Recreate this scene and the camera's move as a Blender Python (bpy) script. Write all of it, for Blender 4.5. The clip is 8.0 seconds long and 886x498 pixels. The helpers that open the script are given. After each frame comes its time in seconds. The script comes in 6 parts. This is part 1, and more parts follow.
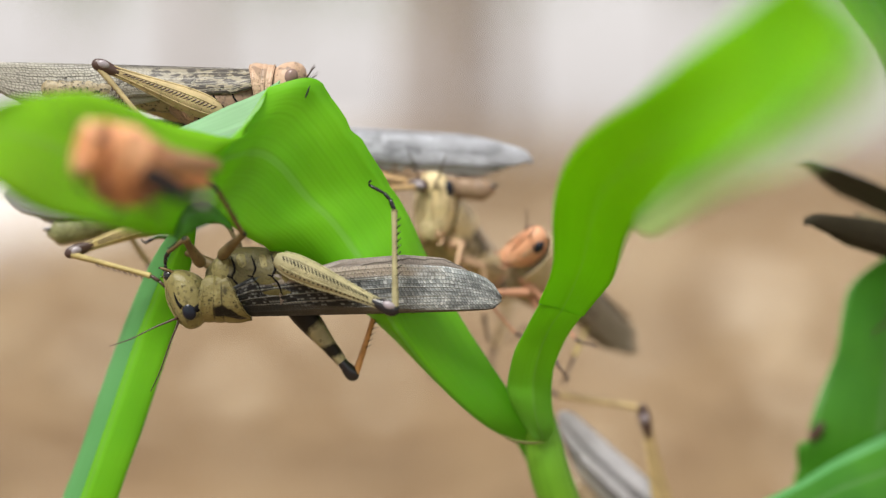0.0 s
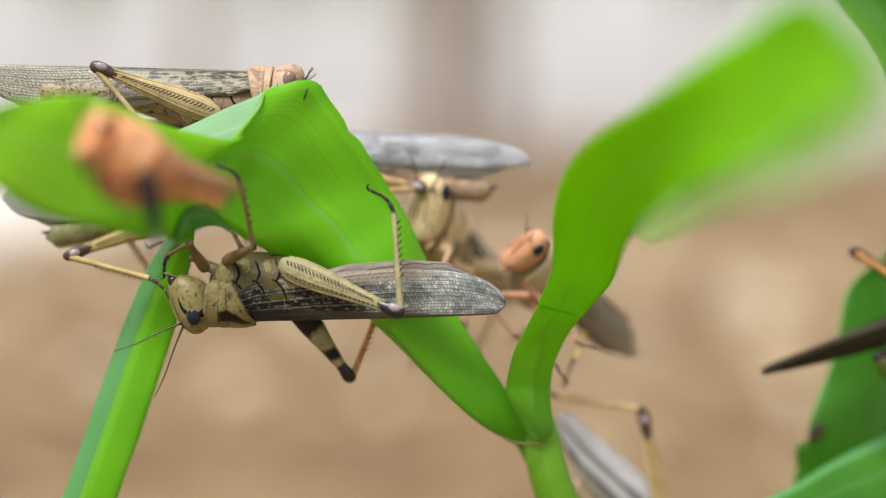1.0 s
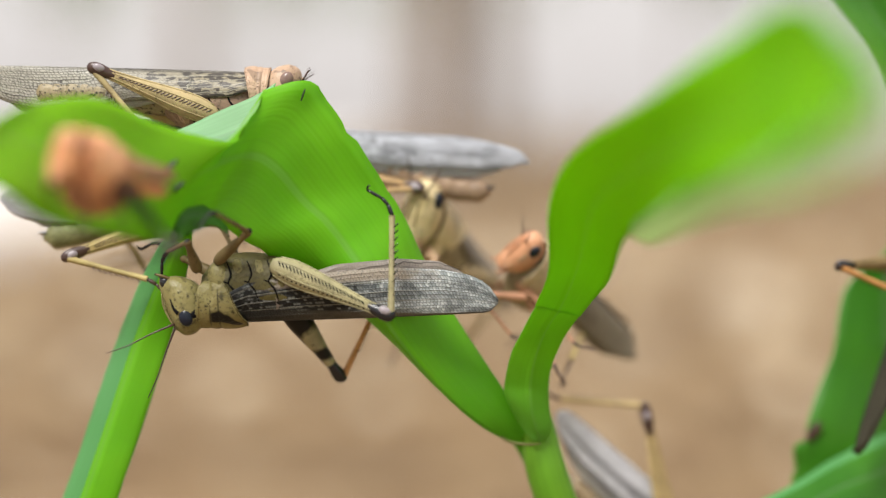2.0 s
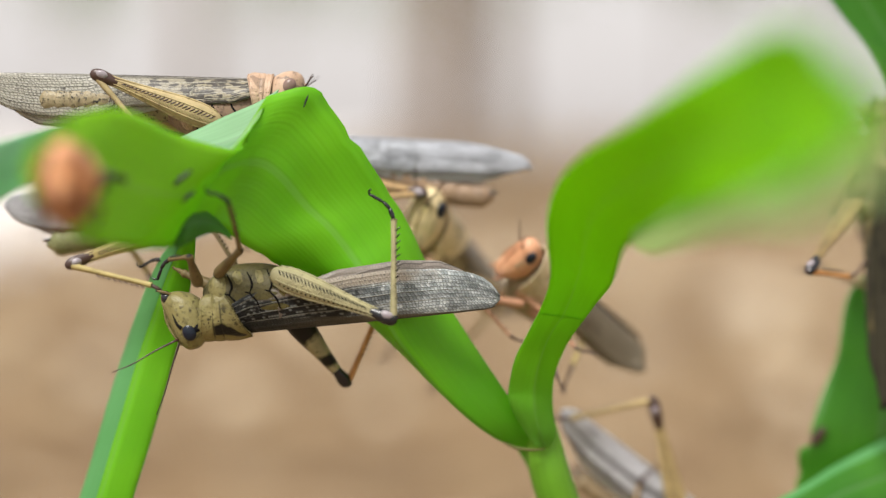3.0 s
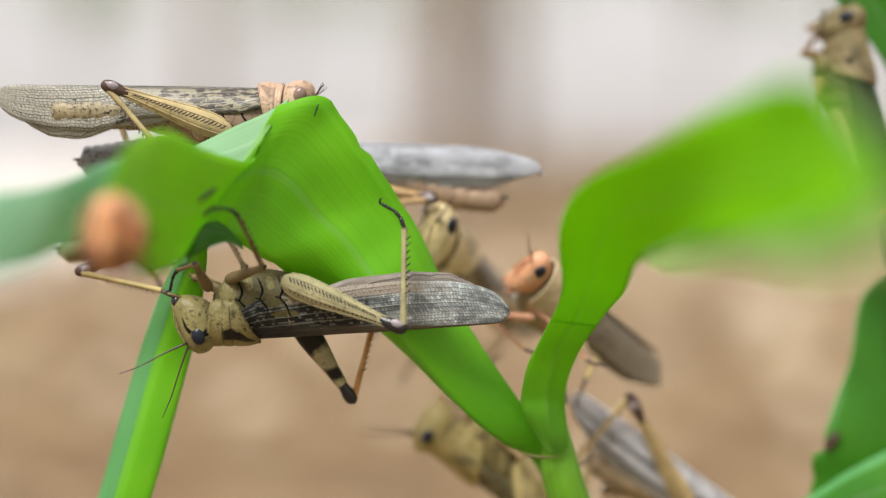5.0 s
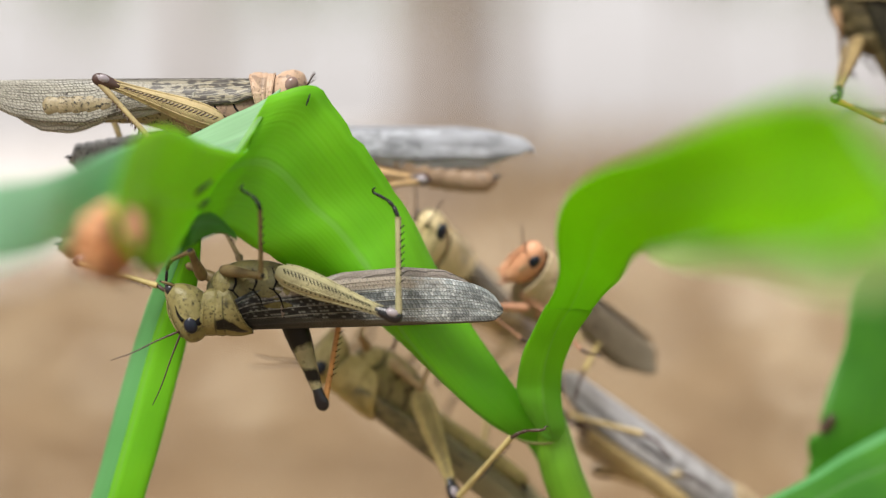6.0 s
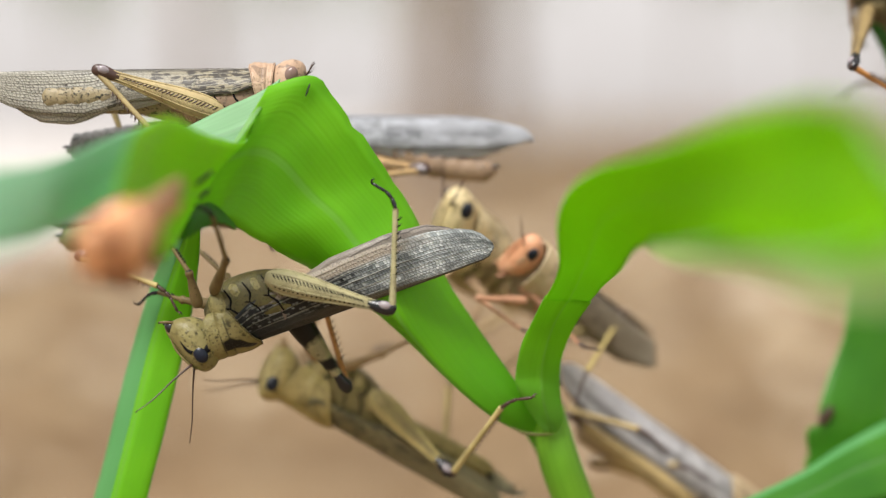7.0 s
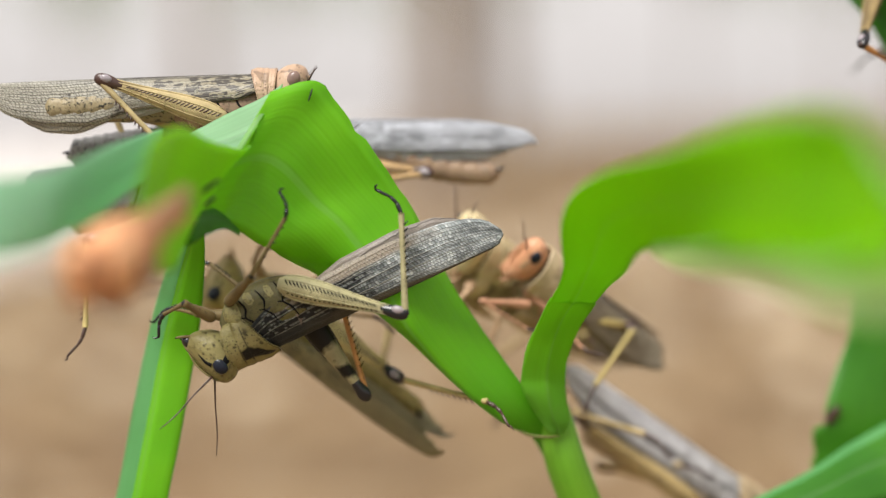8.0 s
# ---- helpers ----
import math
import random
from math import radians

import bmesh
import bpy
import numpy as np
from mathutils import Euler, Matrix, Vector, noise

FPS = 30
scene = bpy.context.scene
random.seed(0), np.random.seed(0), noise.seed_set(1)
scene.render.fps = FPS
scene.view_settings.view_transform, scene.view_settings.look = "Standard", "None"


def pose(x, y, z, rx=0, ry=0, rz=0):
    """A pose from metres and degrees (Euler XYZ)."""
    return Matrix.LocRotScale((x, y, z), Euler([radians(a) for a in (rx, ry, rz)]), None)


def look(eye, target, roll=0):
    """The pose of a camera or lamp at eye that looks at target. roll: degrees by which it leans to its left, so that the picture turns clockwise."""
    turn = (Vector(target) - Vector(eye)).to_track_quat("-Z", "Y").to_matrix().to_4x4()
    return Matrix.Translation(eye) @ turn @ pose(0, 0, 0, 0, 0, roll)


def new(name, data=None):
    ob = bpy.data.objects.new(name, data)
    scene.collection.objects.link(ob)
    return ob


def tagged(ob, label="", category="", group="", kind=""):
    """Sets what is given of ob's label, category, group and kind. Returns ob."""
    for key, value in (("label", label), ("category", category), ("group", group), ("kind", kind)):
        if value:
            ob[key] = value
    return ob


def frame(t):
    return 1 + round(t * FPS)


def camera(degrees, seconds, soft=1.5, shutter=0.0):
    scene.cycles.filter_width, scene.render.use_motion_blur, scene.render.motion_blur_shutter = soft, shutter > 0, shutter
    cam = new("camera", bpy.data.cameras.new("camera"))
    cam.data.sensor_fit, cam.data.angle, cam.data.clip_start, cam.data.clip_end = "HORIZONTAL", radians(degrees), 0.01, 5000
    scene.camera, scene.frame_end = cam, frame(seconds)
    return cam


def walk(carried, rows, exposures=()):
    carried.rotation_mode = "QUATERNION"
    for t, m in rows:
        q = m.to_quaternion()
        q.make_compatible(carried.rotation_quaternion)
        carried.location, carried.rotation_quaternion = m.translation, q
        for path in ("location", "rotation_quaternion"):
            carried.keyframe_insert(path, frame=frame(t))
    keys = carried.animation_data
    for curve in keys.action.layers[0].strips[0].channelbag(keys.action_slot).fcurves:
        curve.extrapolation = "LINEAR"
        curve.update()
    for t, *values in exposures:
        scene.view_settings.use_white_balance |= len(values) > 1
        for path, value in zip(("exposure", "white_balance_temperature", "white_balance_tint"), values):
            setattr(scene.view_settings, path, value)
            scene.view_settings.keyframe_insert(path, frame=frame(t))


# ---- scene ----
cam = camera(30.0, 8.0, soft=1.3)
EYE = Matrix.Translation((0, 0, 0.45)) @ pose(0, 0, 0, 86.5)
# seconds, then the small pitch, yaw and roll of the hand-steadied camera
SWAY = [
    (0, -0.275, -0.125, 0.55),
    (0.5, -0.199, -0.155, 0.39),
    (1, -0.218, -0.174, 0.40),
    (1.5, -0.264, -0.222, 0.34),
    (3, -0.010, -0.135, 0.06),
    (3.5, 0.000, 0.000, 0.00),
    (4, 0.236, 0.157, 0.15),
    (4.5, 0.295, 0.243, -0.05),
    (6, -0.155, 0.051, -1.16),
    (6.5, -0.456, -0.050, -1.46),
    (7, -0.475, 0.024, -0.98),
    (7.5, -0.430, 0.102, -1.36),
    (8, -0.357, 0.166, -1.62),
]
walk(cam, [(t, EYE @ pose(0, 0, 0, a, b, c)) for t, a, b, c in SWAY])
cam.data.dof.use_dof = True
cam.data.dof.focus_distance = 0.301
cam.data.dof.aperture_fstop = 3.9

# ---- light ----
world = bpy.data.worlds.new("overcast_sky")
scene.world = world
world.use_nodes = True
wt = world.node_tree
sky = wt.nodes.new("ShaderNodeTexSky")
sky.sky_type, sky.sun_disc = "NISHITA", False
sky.sun_elevation, sky.sun_rotation = radians(58), radians(212)
sky.air_density, sky.dust_density = 1.0, 3.0
pale = wt.nodes.new("ShaderNodeHueSaturation")
pale.inputs["Saturation"].default_value = 0.12
wt.links.new(sky.outputs[0], pale.inputs["Color"])
cloud = wt.nodes.new("ShaderNodeMix")
cloud.data_type = "RGBA"
cloud.inputs[0].default_value = 0.6
cloud.inputs[7].default_value = (8.6, 8.0, 7.75, 1)
wt.links.new(pale.outputs[0], cloud.inputs[6])
wt.links.new(cloud.outputs[2], wt.nodes["Background"].inputs[0])
wt.nodes["Background"].inputs[1].default_value = 0.088
sun = new("sun", bpy.data.lights.new("sun", "SUN"))
sun.data.energy, sun.data.angle, sun.data.color = 3.15, radians(25), (1.0, 0.97, 0.92)
sun.matrix_world = look((-0.28, -0.44, 0.85), (0, 0, 0))
scene.view_settings.exposure = 0.50


# ---- materials ----
class Nodes:
    """A small builder of node materials."""

    def __init__(self, name):
        self.mat = bpy.data.materials.new(name)
        self.mat.use_nodes = True
        self.t = self.mat.node_tree
        self.bsdf = self.t.nodes["Principled BSDF"]
        self.out = self.t.nodes["Material Output"]

    def add(self, kind, **values):
        n = self.t.nodes.new("ShaderNode" + kind)
        for k, v in values.items():
            n.inputs[k.replace("_", " ")].default_value = v
        return n

    def link(self, a, b):
        self.t.links.new(a, b)

    def coord(self, kind="Object", scale=(1, 1, 1)):
        c = self.add("TexCoord")
        m = self.add("Mapping")
        m.inputs["Scale"].default_value = scale
        self.link(c.outputs[kind], m.inputs["Vector"])
        return m.outputs[0]

    def noise(self, vec, scale, detail=4, rough=0.55):
        n = self.add("TexNoise", Scale=scale, Detail=detail, Roughness=rough)
        self.link(vec, n.inputs["Vector"])
        return n.outputs["Fac"]

    def ramp(self, fac, stops):
        r = self.add("ValToRGB")
        e = r.color_ramp.elements
        while len(e) < len(stops):
            e.new(0.5)
        for el, (p, c) in zip(e, stops):
            el.position = p
            el.color = (*c, 1) if not isinstance(c, (int, float)) else (c, c, c, 1)
        self.link(fac, r.inputs[0])
        return r.outputs[0]

    def mix(self, fac, a, b, mode="MIX"):
        m = self.t.nodes.new("ShaderNodeMix")
        m.data_type, m.blend_type = "RGBA", mode
        for s, v in ((m.inputs[0], fac), (m.inputs[6], a), (m.inputs[7], b)):
            if isinstance(v, (int, float)):
                s.default_value = v
            elif isinstance(v, tuple):
                s.default_value = (*v, 1)
            else:
                self.link(v, s)
        return m.outputs[2]

    def math(self, op, a, b=0.0):
        m = self.add("Math")
        m.operation = op
        for s, v in ((m.inputs[0], a), (m.inputs[1], b)):
            if isinstance(v, (int, float)):
                s.default_value = v
            else:
                self.link(v, s)
        return m.outputs[0]

    def uv(self):
        c = self.add("TexCoord")
        s = self.add("SeparateXYZ")
        self.link(c.outputs["UV"], s.inputs[0])
        return s.outputs[0], s.outputs[1]

    def band(self, x, lo, hi, soft=0.02):
        """1 where lo < x < hi."""
        a = self.add("MapRange")
        a.inputs[1].default_value, a.inputs[2].default_value = lo - soft, lo + soft
        b = self.add("MapRange")
        b.inputs[1].default_value, b.inputs[2].default_value = hi - soft, hi + soft
        self.link(x, a.inputs[0]), self.link(x, b.inputs[0])
        return self.math("SUBTRACT", a.outputs[0], b.outputs[0])

    def cells(self, vec, scale, jitter=1.0):
        """Irregular cells: the way to the cell's middle and a random value for each cell."""
        v = self.add("TexVoronoi", Scale=scale, Randomness=jitter)
        self.link(vec, v.inputs["Vector"])
        s = self.add("SeparateColor")
        self.link(v.outputs["Color"], s.inputs[0])
        return v.outputs["Distance"], s.outputs[0]

    def bump(self, height, strength, distance):
        b = self.add("Bump", Strength=strength, Distance=distance)
        self.link(height, b.inputs["Height"])
        self.link(b.outputs[0], self.bsdf.inputs["Normal"])

    def done(self, color, rough=0.5, spec=0.5):
        if isinstance(color, tuple):
            self.bsdf.inputs["Base Color"].default_value = (*color, 1)
        else:
            self.link(color, self.bsdf.inputs["Base Color"])
        self.bsdf.inputs["Roughness"].default_value = rough
        self.bsdf.inputs["Specular IOR Level"].default_value = spec
        return self.mat

    def glow_through(self, color, share):
        tr = self.add("BsdfTranslucent")
        if isinstance(color, tuple):
            tr.inputs[0].default_value = (*color, 1)
        else:
            self.link(color, tr.inputs[0])
        m = self.add("MixShader", Fac=share)
        self.link(self.bsdf.outputs[0], m.inputs[1]), self.link(tr.outputs[0], m.inputs[2])
        self.link(m.outputs[0], self.out.inputs[0])


def leaf_material(name, main, light, through_color, rough, share, foot=None, spread=0.3, gloss=0.4, foot_through=(0.48, 0.97, 0.012)):
    n = Nodes(name)
    u, v = n.uv()
    across = n.math("ABSOLUTE", n.math("SUBTRACT", v, 0.5))
    big = n.noise(n.coord("Object"), 60, 3)
    veins = n.math("SINE", n.math("MULTIPLY", v, 190))
    fine = n.noise(n.coord("UV", (3, 260, 1)), 1.0, 3)
    bands = n.noise(n.coord("UV", (1.2, 22, 1)), 1.0, 3)
    c = n.mix(n.ramp(big, [(0.35, 0.0), (0.7, 1.0)]), main, light)
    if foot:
        # the blade's foot takes its own colour, fading along the blade
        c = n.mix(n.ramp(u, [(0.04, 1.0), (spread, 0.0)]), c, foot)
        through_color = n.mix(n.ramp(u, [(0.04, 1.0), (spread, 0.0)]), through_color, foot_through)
    c = n.mix(n.math("MULTIPLY", n.math("MULTIPLY", n.ramp(veins, [(0.0, 0.0), (1.0, 1.0)]), bands), 0.06), c, tuple(x * 0.62 for x in main))
    c = n.mix(n.math("MULTIPLY", n.ramp(fine, [(0.45, 0.0), (0.7, 1.0)]), 0.16), c, tuple(x * 0.7 for x in main))
    c = n.mix(n.math("MULTIPLY", n.ramp(bands, [(0.42, 0.0), (0.62, 1.0)]), 0.3), c, tuple(x * 0.66 for x in main))
    specks = n.noise(n.coord("Object"), 1400, 2)
    c = n.mix(n.math("MULTIPLY", n.ramp(specks, [(0.70, 0.0), (0.76, 1.0)]), 0.35), c, tuple(0.6 * x + 0.1 for x in light))
    worn = n.noise(n.coord("UV", (9, 60, 1)), 1.0, 4)
    c = n.mix(n.math("MULTIPLY", n.ramp(worn, [(0.60, 0.0), (0.72, 1.0)]), 0.3), c, tuple(0.85 * x + 0.06 for x in light))
    rib = n.ramp(across, [(0.0, 1.0), (0.016, 0.9), (0.034, 0.0)])
    c = n.mix(n.math("MULTIPLY", rib, 0.38), c, tuple(0.5 * x + 0.12 for x in light))
    n.bump(n.math("ADD", n.math("MULTIPLY", n.math("MULTIPLY", veins, bands), 0.5), fine), 0.2, 0.0002)
    n.done(c, rough, gloss)
    n.glow_through(through_color, share)
    return n.mat


LEAF_TOP = leaf_material("maize_leaf_upper", (0.25, 0.56, 0.008), (0.32, 0.64, 0.010), (0.62, 0.98, 0.010), 0.45, 0.48)
LEAF_BROAD = leaf_material("maize_leaf_broad", (0.16, 0.50, 0.012), (0.22, 0.58, 0.014), (0.48, 0.97, 0.012), 0.45, 0.45)
LEAF_TIP = leaf_material("maize_leaf_young", (0.25, 0.64, 0.004), (0.32, 0.70, 0.005), (0.54, 0.99, 0.006), 0.6, 0.56, (0.19, 0.51, 0.018), 0.30, 0.15, (0.46, 0.90, 0.03))
# the darker foot colour paints in the shade on the lower blade
LEAF_BLADE = leaf_material("maize_leaf_shaded_base", (0.16, 0.50, 0.012), (0.22, 0.58, 0.014), (0.48, 0.97, 0.012), 0.45, 0.45, (0.085, 0.35, 0.020), 0.42, 0.4, (0.26, 0.72, 0.03))
LEAF_SHEATH = leaf_material("maize_sheath", (0.19, 0.51, 0.018), (0.24, 0.57, 0.022), (0.46, 0.90, 0.03), 0.6, 0.56, (0.19, 0.43, 0.075), 0.75, 0.15, (0.38, 0.72, 0.10))
LEAF_LOBE = leaf_material("maize_leaf_torn_tip", (0.25, 0.56, 0.008), (0.32, 0.64, 0.010), (0.62, 0.98, 0.010), 0.45, 0.48, (0.16, 0.50, 0.012), 0.62)
LEAF_MINT = leaf_material("maize_leaf_mint_under", (0.31, 0.55, 0.31), (0.37, 0.61, 0.36), (0.36, 0.78, 0.34), 0.5, 0.4)
LEAF_SHEER = leaf_material("maize_leaf_sheer_margin", (0.46, 0.68, 0.36), (0.52, 0.74, 0.42), (0.85, 1.0, 0.60), 0.5, 0.7)
# darker copy of the leaf green; its colour stands in for weaker light
LEAF_DARK = leaf_material("maize_leaf_in_shade", (0.040, 0.185, 0.012), (0.065, 0.245, 0.014), (0.15, 0.48, 0.012), 0.42, 0.32)
LEAF_BACK = leaf_material("maize_leaf_under", (0.25, 0.48, 0.16), (0.31, 0.54, 0.21), (0.36, 0.75, 0.10), 0.55, 0.38)
LEAF_PALE = leaf_material("maize_leaf_pale_under", (0.33, 0.54, 0.39), (0.38, 0.60, 0.44), (0.46, 0.86, 0.54), 0.5, 0.55)
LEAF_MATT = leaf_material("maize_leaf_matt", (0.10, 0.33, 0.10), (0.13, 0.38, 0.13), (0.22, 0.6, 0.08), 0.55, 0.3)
STEM = leaf_material("maize_stem", (0.15, 0.40, 0.022), (0.21, 0.48, 0.03), (0.30, 0.7, 0.02), 0.45, 0.2)


def pitted(n, o, c, dark, scale, share, patch=220):
    """Dark pits that stand in loose drifts."""
    d, r = n.cells(o, scale)
    drift = n.ramp(n.noise(o, patch, 3), [(0.42, 0.0), (0.60, 1.0)])
    dots = n.math("MULTIPLY", n.ramp(n.math("ADD", d, n.math("MULTIPLY", r, 0.3)), [(0.28, 1.0), (0.44, 0.0)]), drift)
    return n.mix(n.math("MULTIPLY", dots, share), c, dark), dots


def shell(name, main, dark, light, amount=0.5, rough=0.38, grain=900):
    """Insect cuticle: mottled, with dark specks and fine pits."""
    n = Nodes(name)
    o = n.coord("Object")
    big = n.noise(o, grain * 0.28, 4)
    small = n.noise(o, grain * 1.7, 3)
    smear = n.noise(n.coord("Object", (1, 1, 0.35)), grain * 0.5, 5, 0.7)
    c = n.mix(n.ramp(big, [(0.35, 0.0), (0.68, 1.0)]), main, light)
    c = n.mix(n.math("MULTIPLY", n.ramp(smear, [(0.50, 0.0), (0.72, 1.0)]), 0.55), c, tuple(0.45 * a + 0.55 * b for a, b in zip(main, dark)))
    c = n.mix(n.math("MULTIPLY", n.ramp(small, [(0.55, 0.0), (0.68, 1.0)]), amount), c, dark)
    c, dots = pitted(n, o, c, dark, grain * 2.6, amount, grain * 0.3)
    n.bump(n.math("SUBTRACT", n.math("ADD", small, smear), dots), 0.7, 0.0002)
    return n.done(c, rough + 0.06, 0.3)


def pronotum_material(name, main, dark, light, stripe_share):
    n = Nodes(name)
    o = n.coord("Object")
    u, v = n.uv()
    wob = n.math("MULTIPLY", n.math("SUBTRACT", n.noise(o, 500, 3), 0.5), 0.07)
    vv = n.math("ADD", n.math("ABSOLUTE", n.math("SUBTRACT", v, 0.5)), wob)
    big, small = n.noise(o, 260, 4), n.noise(o, 1500, 3)
    c = n.mix(n.ramp(big, [(0.35, 0.0), (0.68, 1.0)]), main, light)
    stripe = n.math("MULTIPLY", n.band(vv, 0.105, 0.235, 0.012), n.math("MULTIPLY", n.ramp(u, [(0.26, 0.0), (0.34, 1.0)]), n.ramp(u, [(0.90, 1.0), (0.95, 0.0)])))
    c = n.mix(n.math("MULTIPLY", stripe, stripe_share), c, tuple(x * 0.5 for x in dark))
    marks = n.math("MULTIPLY", n.band(vv, 0.26, 0.40, 0.03), n.ramp(n.noise(o, 620, 4), [(0.56, 0.0), (0.62, 1.0)]))
    c = n.mix(n.math("MULTIPLY", marks, 0.75 if stripe_share > 0.5 else 0.2), c, dark)
    c = n.mix(n.math("MULTIPLY", n.ramp(small, [(0.58, 0.0), (0.7, 1.0)]), 0.35), c, dark)
    c, dots = pitted(n, o, c, dark, 2300, 0.8 * stripe_share + 0.1)
    for at in (0.30, 0.48):
        groove = n.math("MULTIPLY", n.band(n.math("ADD", u, n.math("MULTIPLY", wob, 0.35)), at - 0.014, at + 0.014, 0.01), n.band(vv, 0.05, 0.42, 0.04))
        c = n.mix(n.math("MULTIPLY", groove, 0.8 * stripe_share), c, dark)
    n.bump(n.math("SUBTRACT", n.math("ADD", small, n.math("MULTIPLY", n.noise(o, 700, 2), 1.5)), dots), 0.7, 0.0002)
    return n.done(c, 0.42, 0.28)


def wing_material(name, base, dark, pale_c, spots, grey, streak=0.0, net_share=0.8, rough=0.36, mottle=0.3):
    """Folded forewing: rows of small cells between long veins, with dark blotches in runs near the base."""
    n = Nodes(name)
    u, v = n.uv()
    warp = n.math("MULTIPLY", n.math("SUBTRACT", n.noise(n.coord("UV", (3, 1.2, 1)), 1.0, 2), 0.5), 0.22)
    small = n.math("MULTIPLY", n.math("SUBTRACT", n.noise(n.coord("UV", (22, 4, 1)), 1.0, 2), 0.5), 0.07)
    vw = n.math("ADD", n.math("ADD", n.math("ADD", v, warp), small), n.math("MULTIPLY", u, -0.22))

    def grid(along, rows_, slant):
        """Rows of cells with staggered ends: gives the row's place, the cell's place and a random value."""
        rows = n.math("MULTIPLY", vw, rows_)
        row, rf = n.math("FLOOR", rows), n.math("FRACT", rows)
        w = n.add("TexWhiteNoise")
        w.noise_dimensions = "1D"
        n.link(row, w.inputs["W"])
        wander = n.math("MULTIPLY", n.noise(n.coord("UV", (along * 0.5, rows_ * 0.5, 1)), 1.0, 2), 2.6)
        cols = n.math("ADD", n.math("ADD", n.math("MULTIPLY", u, along), wander), n.math("ADD", w.outputs["Value"], n.math("MULTIPLY", rf, slant)))
        cell = n.add("CombineXYZ")
        n.link(n.math("FLOOR", cols), cell.inputs[0])
        n.link(row, cell.inputs[1])
        r = n.add("TexWhiteNoise")
        r.noise_dimensions = "2D"
        n.link(cell.outputs[0], r.inputs["Vector"])
        return rf, n.math("FRACT", cols), r.outputs["Value"]

    def lines(f, lo, hi):
        return n.ramp(n.math("ABSOLUTE", n.math("SUBTRACT", f, 0.5)), [(lo, 0.0), (hi, 1.0)])

    rf, cf, tone = grid(70.0, 15.0, 0.5)
    net = n.math("MAXIMUM", lines(rf, 0.30, 0.44), lines(cf, 0.31, 0.43))
    shift = n.add("CombineXYZ")
    n.link(n.math("ADD", n.math("MULTIPLY", u, 44.0), n.math("MULTIPLY", n.noise(n.coord("UV", (60, 14, 1)), 1.0, 2), 2.0)), shift.inputs[0])
    n.link(n.math("ADD", n.math("MULTIPLY", vw, 12.0), n.math("MULTIPLY", n.noise(n.coord("UV", (50, 10, 1)), 1.0, 2), 1.2)), shift.inputs[1])
    away, blotch = n.cells(shift.outputs[0], 1.0)
    haze = n.noise(n.coord("UV", (9, 3, 1)), 1.0, 4, 0.6)
    near = n.ramp(u, [(0.25, 1.0), (0.62, 0.0)])
    c = n.mix(n.ramp(u, [(0.2, 0.0), (0.6, 1.0)]), base, grey)
    c = n.mix(n.math("MULTIPLY", tone, 0.4), c, tuple(x * 0.6 for x in grey))
    c = n.mix(n.math("MULTIPLY", n.ramp(haze, [(0.35, 1.0), (0.6, 0.0)]), mottle), c, tuple(x * (0.67 - 0.4 * mottle) for x in grey))
    limit = n.ramp(u, [(0.08, 0.0), (0.3, 0.14), (0.5, 0.44), (0.7, 0.78), (0.9, 0.96)])
    seed = n.math("ADD", blotch, n.math("MULTIPLY", n.math("SUBTRACT", haze, 0.5), 1.5))
    spot = n.ramp(n.math("SUBTRACT", n.math("SUBTRACT", seed, limit), n.math("MULTIPLY", away, 0.55)), [(0.0, 0.0), (0.12, 1.0)])
    c = n.mix(n.math("MULTIPLY", spot, 0.92 * spots), c, dark)
    rim = n.math("MULTIPLY", n.band(v, -0.2, 0.13, 0.03), n.ramp(u, [(0.45, 1.0), (0.85, 0.0)]))
    c = n.mix(n.math("MULTIPLY", rim, 0.8 * spots), c, dark)
    streaks = n.math("ADD", n.band(vw, 0.34, 0.46, 0.03), n.band(vw, 0.72, 0.82, 0.03))
    c = n.mix(n.math("MULTIPLY", streaks, streak), c, dark)
    far = n.ramp(u, [(0.15, 0.15), (0.55, 1.0)])
    c = n.mix(n.math("MULTIPLY", n.math("MULTIPLY", net, n.math("MULTIPLY", far, n.ramp(haze, [(0.3, 1.0), (0.7, 0.7)]))), net_share), c, tuple(x * 0.16 for x in grey))
    lr = lines(n.math("FRACT", n.math("MULTIPLY", vw, 5.0)), 0.43, 0.48)
    c = n.mix(n.math("MULTIPLY", lr, 0.75), c, n.mix(near, tuple(x * 0.16 for x in grey), pale_c))
    n.bump(n.math("ADD", lr, n.math("MULTIPLY", net, 0.6)), 0.5, 0.00012)
    n.done(c, rough, 0.4 if rough < 0.5 else 0.15)
    n.glow_through(tuple(min(1, x * 1.3) for x in grey), 0.2)
    return n.mat


